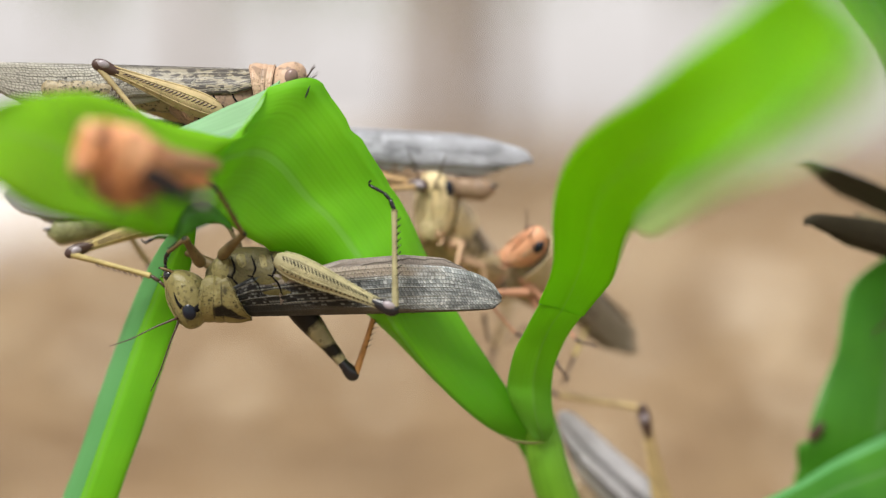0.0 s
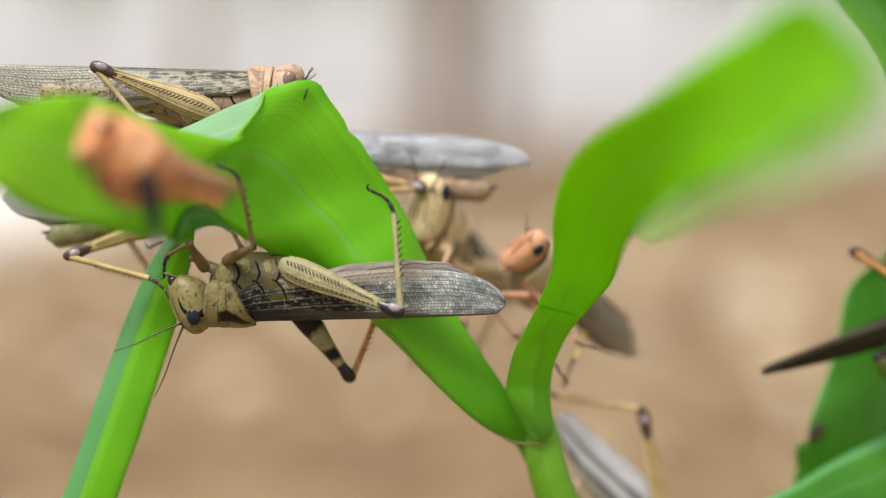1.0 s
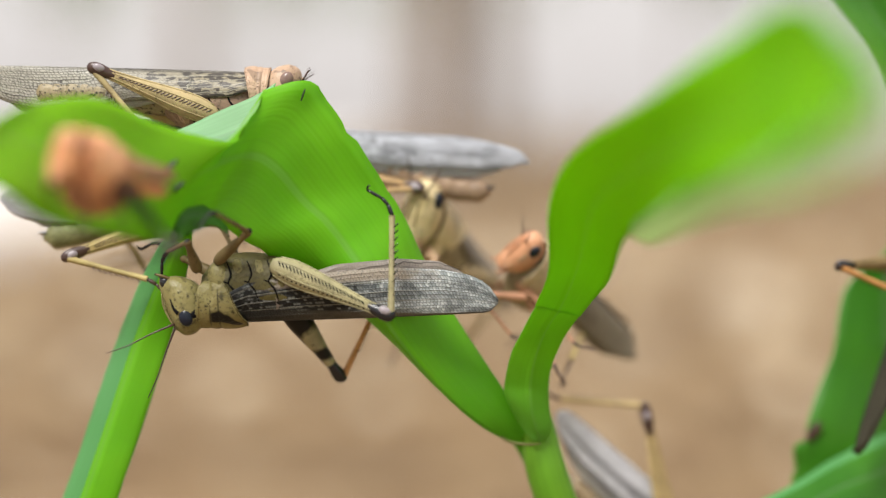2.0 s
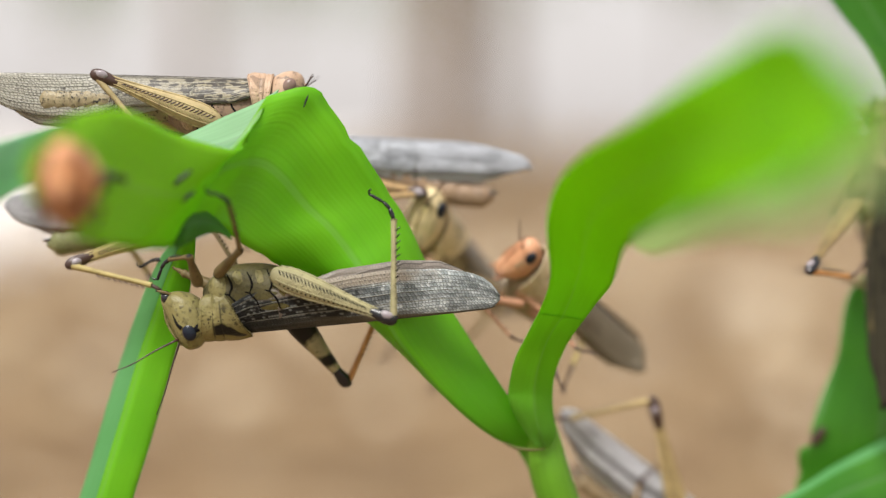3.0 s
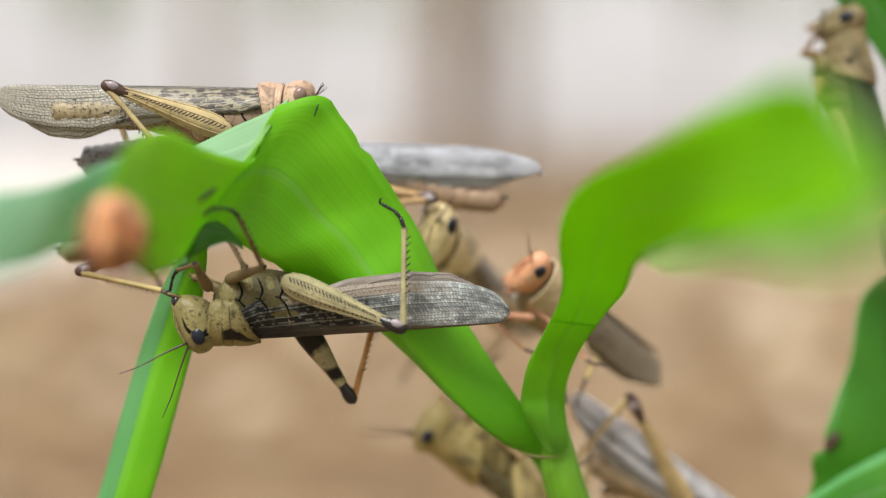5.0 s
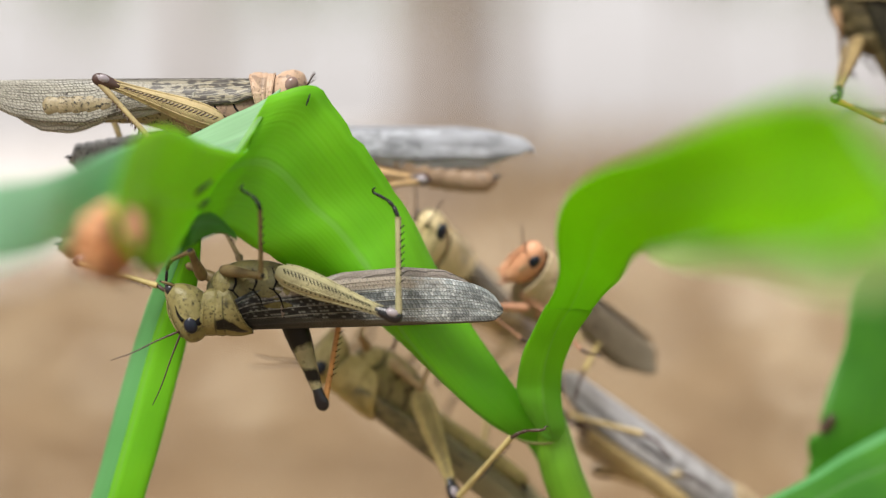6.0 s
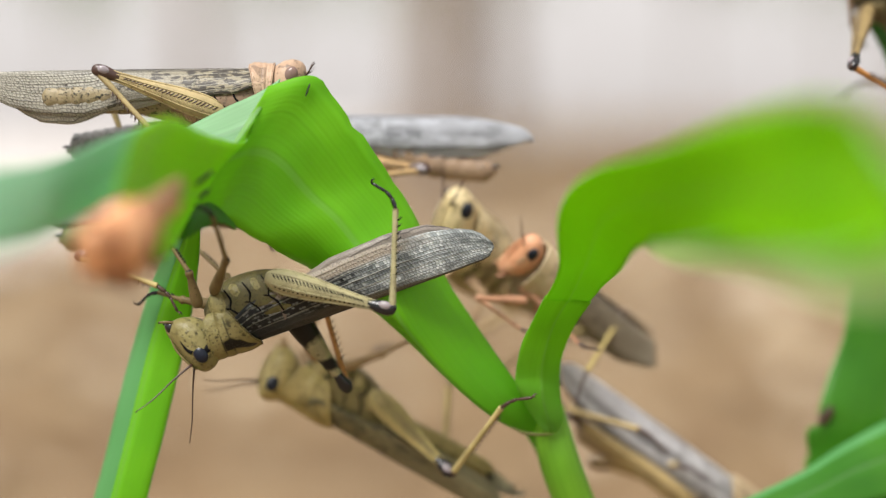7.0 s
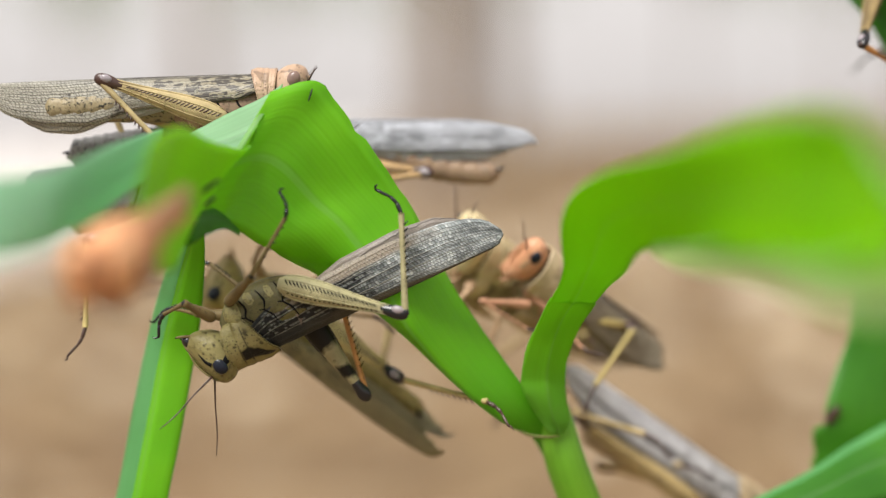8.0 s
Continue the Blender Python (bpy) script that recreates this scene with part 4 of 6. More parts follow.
ground()
sandy_track()
litter()
dry_grass()
for i, (x, y, r, h) in enumerate(((-0.07, 10.0, 0.17, 5.0), (0.55, 15.0, 0.12, 6.0), (-2.35, 16.0, 0.12, 6.5), (6.4, 22.0, 0.2, 7.0))):
    tree(x, y, r, h, i + 2)
for i, (x, y, h) in enumerate(((7.2, 30.0, 3.5), (4.6, 31.0, 3.7), (0.7, 26.0, 3.2), (-3.4, 33.0, 3.9), (-7.6, 34.0, 3.9))):
    tree(x, y, 0.05, h, i + 9, 100)
for i, (x, y, r) in enumerate(((0.80, 4.2, 0.10), (-0.62, 3.0, 0.05), (0.25, 5.2, 0.08), (0.42, 3.4, 0.05))):
    bm = bmesh.new()
    ball(bm, (0, 0, 0), (r, r * 0.9, r * 0.6), None, 14, 1.0)
    for v in bm.verts:
        v.co *= 1 + 0.25 * noise.noise(v.co * 18 + Vector((i * 7, 0, 0)))
    st = part("stone", bm, PALE_STONE)
    st.location = (x, y, 0.02 + r * 0.3)
    tagged(st, "pale weathered stone lying on the soil", "stone", "stones on the soil")


# ---- maize ----
def leaf(name, stations, parent, label="", ripple=0.02, seed=0, pivot=None, tops=(1, 0), nicks=(), sub=7, nv=14, turned=0.0, top_material=None, back_material=None, joined=()):
    """A blade through stations (centre, width, way across, camber): upper face, under face and rim."""
    rows = np.array([(*c, w, *a, cam_) for c, w, a, cam_ in stations])
    rows = smooth_rows(rows, np.linspace(0, len(rows) - 1, (len(rows) - 1) * sub + 1))
    origin = Vector(pivot) if pivot else Vector((0, 0, 0))
    front, back = [], []
    n = len(rows)
    for i, r in enumerate(rows):
        c, w, a, camber = Vector(r[:3]), max(r[3], 0.0012), Vector(r[4:7]).normalized(), r[7]
        d = Vector(rows[min(i + 1, n - 1)][:3] - rows[max(i - 1, 0)][:3]).normalized()
        nrm = d.cross(a).normalized()
        f, b = [], []
        calm = min([1.0] + [abs(i - k % n) / 6 for k in joined])
        for j in range(nv + 1):
            v = 2 * j / nv - 1
            edge = 1.0
            for at, sgn, width, depth in nicks:
                if v * sgn > 0:
                    edge -= depth * math.exp(-(((i / (n - 1)) - at) / width) ** 2) * abs(v) ** 3
            edge += calm * 0.014 * noise.noise(Vector((i * 0.9, seed + (3 if v > 0 else 9), 0))) + calm * 0.010 * noise.noise(Vector((i * 2.7, seed + (5 if v > 0 else 11), 4)))
            wave = calm * ripple * w * v * v * math.sin(i * 0.55 + seed + (1.3 if v > 0 else 0))
            h = calm * camber * w * (0.6 * (1 - v * v) + 0.4 * (1 - abs(v))) + wave - 0.00035 * math.exp(-(v / 0.05) ** 2)
            p = c + a * (w * 0.5 * v * edge) + nrm * h - origin
            f.append(p)
            b.append(p - nrm * 0.00028)
        front.append(f)
        back.append(b)
    bm = bmesh.new()
    va, vb = skin(bm, front, closed=False, slot=tops[0]), skin(bm, back, closed=False, slot=tops[1])
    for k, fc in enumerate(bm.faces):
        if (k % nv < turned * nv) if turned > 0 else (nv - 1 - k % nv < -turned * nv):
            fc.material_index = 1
    ring = [(0, j) for j in range(nv + 1)] + [(i, nv) for i in range(1, n)] + [(n - 1, j) for j in range(nv - 1, -1, -1)] + [(i, 0) for i in range(n - 2, 0, -1)]
    for (i, j), (m, q) in zip(ring, ring[1:] + ring[:1]):
        if i == m and i in [k % n for k in joined]:
            continue
        bm.faces.new((va[i][j], va[m][q], vb[m][q], vb[i][j])).material_index = tops[1]
    ob = part(name, bm, [top_material or LEAF_TOP, back_material or LEAF_BACK], parent, label)
    ob.location = origin
    return ob


maize = tagged(new("maize_plant"), "green young maize plant with chewed strap leaves", "maize plant")
bm = bmesh.new()
tube(bm, [(0.0196, 0.3143, 0.4038), (0.0193, 0.3144, 0.3983), (0.0202, 0.3146, 0.3928), (0.0217, 0.3147, 0.3862), (0.0259, 0.3169, 0.3736), (0.027, 0.3163, 0.3626), (0.0276, 0.316, 0.3415), (0.0282, 0.3136, 0.303), (0.0283, 0.3099, 0.2254), (0.0283, 0.3041, 0.1142), (0.0283, 0.2946, -0.0405)], [0.0016, 0.0028, 0.0035, 0.0039, 0.0039, 0.0038, 0.004, 0.0044, 0.005, 0.0056, 0.006], 16, 1.0)
part("stem", bm, STEM, maize, "pale green maize stem")
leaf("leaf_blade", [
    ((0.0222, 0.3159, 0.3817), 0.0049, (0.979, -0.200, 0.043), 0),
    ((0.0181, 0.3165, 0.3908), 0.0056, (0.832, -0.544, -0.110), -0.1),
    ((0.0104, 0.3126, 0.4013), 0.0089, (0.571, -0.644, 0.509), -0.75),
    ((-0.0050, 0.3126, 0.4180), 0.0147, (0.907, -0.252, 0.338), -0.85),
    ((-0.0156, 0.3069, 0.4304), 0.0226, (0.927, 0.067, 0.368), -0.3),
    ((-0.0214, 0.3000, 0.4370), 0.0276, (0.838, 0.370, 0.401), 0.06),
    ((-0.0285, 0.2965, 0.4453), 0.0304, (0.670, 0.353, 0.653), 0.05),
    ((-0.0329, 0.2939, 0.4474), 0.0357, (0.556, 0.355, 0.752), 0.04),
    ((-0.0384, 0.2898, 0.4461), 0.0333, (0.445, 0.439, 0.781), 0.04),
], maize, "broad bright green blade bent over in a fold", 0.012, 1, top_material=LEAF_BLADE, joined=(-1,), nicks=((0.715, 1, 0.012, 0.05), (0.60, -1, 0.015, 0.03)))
lobe = leaf("leaf_tip", [
    ((-0.0384, 0.2898, 0.4461), 0.0333, (0.445, 0.439, 0.781), 0.04),
    ((-0.0398, 0.2846, 0.4433), 0.0309, (0.451, 0.592, 0.668), 0.04),
    ((-0.0416, 0.2780, 0.4414), 0.0307, (0.393, 0.750, 0.532), 0.05),
    ((-0.0469, 0.2636, 0.4434), 0.0338, (0.230, 0.831, 0.507), 0.05),
    ((-0.0515, 0.2503, 0.4470), 0.0306, (0.112, 0.820, 0.561), 0.05),
    ((-0.0550, 0.2423, 0.4477), 0.0202, (0.012, 0.826, 0.563), 0.04),
    ((-0.0564, 0.2368, 0.4475), 0.0042, (0.061, 0.759, 0.649), 0.02),
], maize, "drooping torn tip of the broad blade", 0.012, 2, top_material=LEAF_LOBE, joined=(0,), pivot=(-0.0384, 0.2898, 0.4461))
leaf("leaf_margin", [
    ((-0.0298, 0.3001, 0.4581), 0.0050, (0.305, 0.255, 0.917), 0),
    ((-0.0332, 0.2993, 0.4535), 0.0101, (0.027, 0.451, 0.892), 0.03),
    ((-0.0385, 0.2974, 0.4508), 0.0111, (-0.074, 0.548, 0.833), 0.03),
    ((-0.0439, 0.2948, 0.4494), 0.0094, (-0.135, 0.731, 0.669), 0.02),
    ((-0.0484, 0.2917, 0.4492), 0.0065, (-0.202, 0.875, 0.441), 0),
], maize, "pale rolled-back margin of the broad blade", 0.0, 3, tops=(1, 1), back_material=LEAF_MINT)
leaf("leaf_sheath", [
    ((0.0196, 0.3101, 0.3935), 0.0026, (0.917, 0.371, -0.149), -0.1),
    ((0.0189, 0.3098, 0.3963), 0.0064, (0.963, 0.143, -0.227), -0.2),
    ((0.0174, 0.3088, 0.4012), 0.0088, (0.944, 0.272, -0.189), -0.2),
    ((0.0172, 0.3083, 0.4049), 0.0089, (0.937, 0.331, -0.108), -0.18),
    ((0.0179, 0.3061, 0.4095), 0.0091, (0.874, 0.428, -0.232), -0.1),
    ((0.0197, 0.3041, 0.4143), 0.0088, (0.909, 0.392, -0.142), 0),
    ((0.0226, 0.3012, 0.4197), 0.0101, (0.857, 0.486, -0.172), 0.1),
], maize, "curled base of the high blade", 0.01, 4, top_material=LEAF_SHEATH, joined=(-1,))
high = leaf("high_blade", [
    ((0.0224, 0.3014, 0.4193), 0.0100, (0.854, 0.490, -0.175), 0.1),
    ((0.0249, 0.2916, 0.4261), 0.0129, (0.823, 0.526, -0.215), 0.12),
    ((0.0251, 0.2667, 0.4386), 0.0152, (0.777, -0.288, -0.560), 0.1),
    ((0.0319, 0.2262, 0.4465), 0.0246, (0.304, -0.837, -0.456), 0.08),
    ((0.0373, 0.1942, 0.4511), 0.0308, (0.138, -0.853, -0.504), 0.06),
    ((0.0412, 0.1717, 0.4553), 0.0280, (0.117, -0.901, -0.418), 0.05),
    ((0.0418, 0.1644, 0.4533), 0.0179, (0.064, -0.907, -0.417), 0.03),
    ((0.0426, 0.1585, 0.4519), 0.0080, (0.054, -0.886, -0.460), 0.02),
], maize, "arching blade of bright green", 0.02, 5, top_material=LEAF_TIP, joined=(0,), pivot=(0.0226, 0.3011, 0.4197))
margin = leaf("high_margin", [
    ((0.0314, 0.2650, 0.4339), 0.0015, (0.437, 0.614, -0.657), 0.02),
    ((0.0329, 0.2514, 0.4351), 0.0061, (0.482, -0.657, -0.580), 0.1),
    ((0.0361, 0.2165, 0.4395), 0.0089, (0.303, -0.834, -0.460), 0.12),
    ((0.0392, 0.1843, 0.4419), 0.0092, (0.149, -0.868, -0.473), 0.12),
    ((0.0426, 0.1617, 0.4471), 0.0086, (0.222, -0.819, -0.529), 0.1),
    ((0.0426, 0.1569, 0.4489), 0.0040, (0.011, -0.792, -0.610), 0.05),
], maize, "pale turned-down margin of the arching blade", 0.02, 12, pivot=(0.0226, 0.3011, 0.4197), tops=(1, 1), back_material=LEAF_SHEER)
# dark leaf colour paints the shade in the fold under the blade
leaf("shaded_curl", [
    ((-0.0451, 0.2820, 0.4331), 0.0010, (-0.196, 0.060, 0.979), 0),
    ((-0.0438, 0.2834, 0.4361), 0.0058, (-0.240, 0.314, 0.919), 0.14),
    ((-0.0419, 0.2862, 0.4371), 0.0054, (-0.246, 0.244, 0.938), 0.14),
    ((-0.0391, 0.2886, 0.4367), 0.0032, (-0.280, 0.305, 0.910), 0.1),
    ((-0.0366, 0.2904, 0.4345), 0.0015, (-0.330, 0.525, 0.784), 0),
], maize, "rolled margin under the blade, coloured dark for its shade", 0.0, 13, tops=(0, 0), top_material=LEAF_DARK)
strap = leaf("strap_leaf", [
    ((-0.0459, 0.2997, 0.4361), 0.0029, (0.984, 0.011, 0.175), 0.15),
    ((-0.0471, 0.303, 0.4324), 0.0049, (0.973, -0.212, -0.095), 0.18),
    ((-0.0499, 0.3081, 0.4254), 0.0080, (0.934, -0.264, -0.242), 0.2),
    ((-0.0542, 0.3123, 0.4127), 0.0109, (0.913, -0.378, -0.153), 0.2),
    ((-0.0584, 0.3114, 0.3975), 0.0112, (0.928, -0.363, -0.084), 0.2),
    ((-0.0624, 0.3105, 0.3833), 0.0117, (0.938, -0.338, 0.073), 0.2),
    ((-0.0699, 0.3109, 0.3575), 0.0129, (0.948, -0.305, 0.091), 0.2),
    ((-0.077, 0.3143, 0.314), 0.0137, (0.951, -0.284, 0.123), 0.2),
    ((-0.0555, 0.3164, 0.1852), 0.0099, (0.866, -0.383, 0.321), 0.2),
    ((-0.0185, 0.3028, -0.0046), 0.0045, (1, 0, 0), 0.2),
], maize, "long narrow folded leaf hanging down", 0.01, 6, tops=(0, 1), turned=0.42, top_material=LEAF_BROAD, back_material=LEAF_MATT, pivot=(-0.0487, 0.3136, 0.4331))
near = leaf("near_blade", [
    ((-0.0873, 0.2115, 0.4341), 0.0203, (-0.324, 0.813, 0.483), 0.05),
    ((-0.0648, 0.2118, 0.4391), 0.0200, (-0.318, 0.822, 0.472), 0.05),
    ((-0.0575, 0.2320, 0.4404), 0.0159, (-0.172, 0.722, 0.670), 0.05),
    ((-0.0561, 0.2474, 0.4417), 0.0144, (-0.049, 0.684, 0.728), 0.05),
    ((-0.0534, 0.2666, 0.4445), 0.0113, (0.041, 0.471, 0.881), 0.03),
    ((-0.0500, 0.2905, 0.4486), 0.0072, (0.090, 0.337, 0.937), 0.02),
], maize, "pale underside of a blade bent towards the viewer", 0.02, 7, tops=(1, 1), back_material=LEAF_PALE)

for c, ln, w in (((-0.0423, 0.2762, 0.4445), 4.6, 0.85), ((-0.0420, 0.2790, 0.4414), 3.2, 0.8), ((-0.024, 0.2986, 0.4583), 2.6, 0.35)):
    bm = bmesh.new()
    ball(bm, (0, 0, 0), (ln / 2, 0.12, w / 2), None, 10)
    fleck = part("dry_fleck", bm, INK, lobe if ln > 2.7 else maize, "dark chewed fleck on the blade")
    fleck.matrix_basis = Matrix.Translation(-fleck.parent.location) @ pose(*c, 0, -38 if ln > 2.7 else -70, 20)
# the worn collar where blade and stem meet
bm = bmesh.new()
tube(bm, [(0.0114, 0.3122, 0.3946), (0.0143, 0.3099, 0.3934), (0.0175, 0.3089, 0.3931), (0.0201, 0.3093, 0.3932)], [0.0001, 0.0003, 0.0003, 0.0001], 8, 1.0)
part("leaf_collar", bm, COLLAR, maize, "withered brown collar at the foot of the blade")

maize_b = tagged(new("maize_plant"), "green maize plant with ragged, chewed leaves", "maize plant")
bm = bmesh.new()
tube(bm, [(0.1009, 0.3497, 0.5161), (0.1042, 0.3509, 0.4214), (0.1054, 0.345, 0.3254), (0.1054, 0.3384, 0.2173), (0.1054, 0.3318, 0.1092), (0.106, 0.3248, -0.0376)], [0.0022, 0.0035, 0.0045, 0.006, 0.0065, 0.007], 16, 1.0)
part("stem", bm, STEM, maize_b, "pale green maize stem")
leaf("torn_leaf", [
    ((0.0979, 0.3505, 0.4308), 0.0022, (0.258, 0.939, 0.226), 0.1),
    ((0.0947, 0.3479, 0.421), 0.0176, (0.937, 0.344, 0.053), 0.06),
    ((0.094, 0.346, 0.4063), 0.0242, (0.94, 0.335, 0.057), 0.08),
    ((0.092, 0.3442, 0.3931), 0.0308, (0.946, 0.324, -0.034), 0.08),
    ((0.0909, 0.3435, 0.3823), 0.0351, (0.959, 0.283, -0.029), 0.08),
    ((0.0944, 0.3439, 0.3647), 0.0303, (0.966, 0.238, 0.1), 0.08),
    ((0.1054, 0.3457, 0.3368), 0.0050, (0.97, 0.015, 0.242), 0.05),
], maize_b, "dark green leaf with a ragged chewed edge", 0.02, 8, tops=(0, 1), top_material=LEAF_DARK, nicks=((0.565, -1, 0.012, 0.24), (0.66, -1, 0.018, 0.08)))
leaf("low_leaf", [
    ((0.0537, 0.3159, 0.3738), 0.0060, (-0.433, 0.7, 0.567), 0.05),
    ((0.0703, 0.3222, 0.3771), 0.0115, (-0.141, 0.739, 0.659), 0.1),
    ((0.0807, 0.3284, 0.3803), 0.0134, (-0.109, 0.646, 0.756), 0.1),
    ((0.0925, 0.3346, 0.3834), 0.0151, (-0.084, 0.58, 0.811), 0.1),
    ((0.1057, 0.3469, 0.3894), 0.0079, (0.078, 0.561, 0.824), 0.05),
], maize_b, "low green leaf with a pale margin", 0.01, 9, tops=(0, 1), turned=-0.10, top_material=LEAF_DARK, back_material=LEAF_MATT)
leaf("top_leaf", [
    ((0.1, 0.3453, 0.4449), 0.0021, (0.832, 0.034, 0.554), 0.1),
    ((0.0967, 0.3431, 0.4654), 0.0123, (0.97, 0.245, 0.011), 0.12),
    ((0.0896, 0.3424, 0.4781), 0.0167, (0.97, 0.242, 0.02), 0.12),
    ((0.0816, 0.341, 0.4894), 0.0176, (0.973, 0.229, 0.026), 0.12),
    ((0.0762, 0.3409, 0.5043), 0.0136, (0.968, 0.16, 0.193), 0.1),
    ((0.0723, 0.3427, 0.5165), 0.0026, (0.894, 0.027, 0.446), 0.05),
], maize_b, "green leaf that hangs from above", 0.01, 10, top_material=LEAF_DARK)

bm = bmesh.new()
ball(bm, (0, 0, 0), (1.1, 0.25, 2.4), None, 12)
fleck = part("dry_fleck", bm, BROWN, maize_b, "withered brown bite mark on the leaf edge")
fleck.matrix_basis = pose(*(0.0783, 0.338, 0.3907), 0, 35, 0)

# ---- the locusts in their places ----
hero, hero_legs = locust("olive locust hanging upside down under the maize leaf", OLIVE, 1.0, 22, {
    "hind_right": ((-27.5, -5.5, 3.5), (-28.5, -4.5, -14.5)),
    "hind_left": ((-20.1, 8.7, 14.5), (-24.5, 8.7, -2.2), (-0.45, 0.0, -0.9)),
    "middle_right": ((-1.8, -4.4, -14.0), (6.7, -3.9, -23.0)),
    "middle_left": ((2.5, 6.0, -9.5), (6.0, 8.0, -16.0)),
    "front_right": ((12.2, -4.0, -10.0), (17.2, -4.0, -12.6)),
    "front_left": ((11.5, 4.0, -8.0), (15.5, 6.0, -11.0)),
}, feelers=((6, 3, 13), (12, -3, 5.0)), saddle=0.8, toes=(0.45, 0.0, 0.9), hips={"hind_right": (-5.5, -3.9, -5.4), "hind_left": (-6.5, 3.7, 0.0), "middle_right": (4.5, -2.9, -6.2), "front_right": (8.0, -2.4, -4.8)})
topper, topper_legs = locust("tan locust sitting on top of the maize leaf", TAN, 0.975, -14, {
    "hind_right": ((-24.0, -6.0, 4.9), (-14.0, -6.5, -6.5)),
    "hind_left": ((-24.0, 7.0, -2.0), (-20.0, 7.0, -14.0)),
}, feelers=((1.5, 2.5, 3), (2.2, -2, 2.6)), base_h=0.72, droop=-0.4, stout=1.4, belly=1.08, saddle=0.42, hips={"hind_right": (-0.8, -3.8, -3.8)})
greywing, _ = locust("grey-winged locust clinging behind the maize leaf", GREY, 1.0, -6, {
    "hind_left": ((-25.5, 6.5, -5.0), (-8.0, 8.0, -7.5)),
    "hind_right": ((-25.0, -6.0, -2.0), (-10.0, -8.0, -6.0)),
}, droop=5.0, stout=1.3, wing_h=0.74, belly=1.18, point=2.6, waist=0.955)
facer, facer_legs = locust("yellowish locust facing out from behind the leaf", CREAM, 1.15, -24, {}, feelers=((4, 2.5, 5), (4, -2.5, 5)), wing_h=0.6)
rosy, rosy_legs = locust("pinkish locust climbing the maize stem", PINK, 0.88, -6, {
    "hind_left": ((-21.5, 9.0, 2.0), (-13.0, 10.0, -16.0)),
    "front_right": ((5.5, -4.8, -4.5), (5.5, -4.8, -16.0)),
    "front_left": ((9.0, 8.0, -8.0), (6.0, 8.0, -19.0)),
    "middle_left": ((-2.0, 9.0, -8.0), (-4.0, 9.0, -20.0)),
}, hips={"front_right": (5.5, 7.0, -4.5)}, bulk=1.3, wing_len=0.74, belly=0.8, spread=0.45, wing_h=0.75, feelers=((4, 2, 3), (4, -2, 3)))
lower, lower_legs = locust("pale-winged locust on the lower stem", ASH, 1.0, -4, {
    "hind_right": ((-40.0, -6.0, 3.0), (-29.0, -6.0, -10.0)),
}, droop=6.0, stout=1.3, wing_h=0.85)
lefty, lefty_legs = locust("pale-winged locust half hidden under the leaf tip", SAGE, 0.95, -4, {
    "hind_right": ((-33.0, -6.0, -9.0), (-17.0, -7.0, -15.0)),
    "front_left": ((9.0, 5.0, -5.0), (12.0, 5.0, -8.0)), "front_right": ((9.0, -5.0, -5.0), (12.0, -5.0, -8.0)),
    "middle_left": ((0.0, 6.0, -4.0), (4.0, 6.0, -8.0)), "middle_right": ((0.0, -6.0, -4.0), (4.0, -6.0, -8.0)),
}, droop=5.2, stout=1.5, wing_len=0.97, belly=1.12)
front_one, front_legs = locust("orange locust close to the viewer on the leaf tip", ORANGE, 0.68, -4, {
    "front_left": ((8.0, 5.0, -7.0), (6.0, 5.0, -9.0)), "front_right": ((8.0, -5.0, -7.0), (6.0, -5.0, -9.0)),
    "middle_left": ((-3.0, 7.0, -6.0), (-6.0, 6.0, -9.0)), "middle_right": ((-3.0, -7.0, -6.0), (-6.0, -6.0, -9.0)),
    "hind_left": ((-21.0, 7.4, -4.0), (-9.5, 8.4, -10.0), 1), "hind_right": ((-26.0, -5.0, -1.0), (-12.0, -6.0, -8.0)),
}, wing_h=0.45, wing_len=0.6, belly=0.65, bulk=1.5, hips={"hind_left": (-1.0, 6.4, -1.5)})
climber, climber_legs = locust("moss-brown locust climbing the stem from below", MOSS, 1.025, 8, {
    "hind_right": ((-27.5, -6.0, -11.0), (-30.0, -6.0, -28.8)),
    "middle_right": ((-4.0, -6.0, -12.5), (-1.0, -6.0, -22.0)),
}, spread=0.2, droop=2.0, wing_h=0.45, wing_len=0.92, point=1.0)
# one wing stands a little apart from the other
for wing in [c for c in climber.children if "wing" in c.name and c.data.vertices[0].co.y > 0]:
    wing.matrix_basis = pose(0, 0, 0, 0, -7, 0)
crouched, _ = locust("grey speckled locust crouching behind the tan one", SLATE, 0.88, -4, {"hind_left": None, "hind_right": None}, stout=1.9, belly=0.9, winged=False, waist=0.89)
sider, sider_legs = locust("dark-winged locust on the neighbouring maize leaves", DUSK, 1.0, -4, {
    "hind_left": ((-32.5, 9.0, -3.0), (-23.0, 10.0, -9.0), 1),
    "front_left": ((7.0, 5.0, -6.5), (9.5, 4.0, -3.0)), "front_right": ((7.0, -5.0, -6.5), (9.5, -4.0, -3.0)),
    "middle_left": ((-3.0, 6.5, -5.0), (-8.0, 6.0, -7.5)), "middle_right": ((-3.0, -6.5, -5.0), (-8.0, -6.0, -7.5)),
}, spread=0.05, wing_h=0.6, wing_len=1.06, point=1.8)


# ---- what moves ----
def glide(thing, rows, up, anchor):
    """Rows of seconds, the place of the thing's anchor and the way it faces. Gives its poses."""
    out = [(r[0], stand(r[1], r[2], r[3] if len(r) > 3 else up, anchor)) for r in rows]
    walk(thing, out)
    return dict(out)


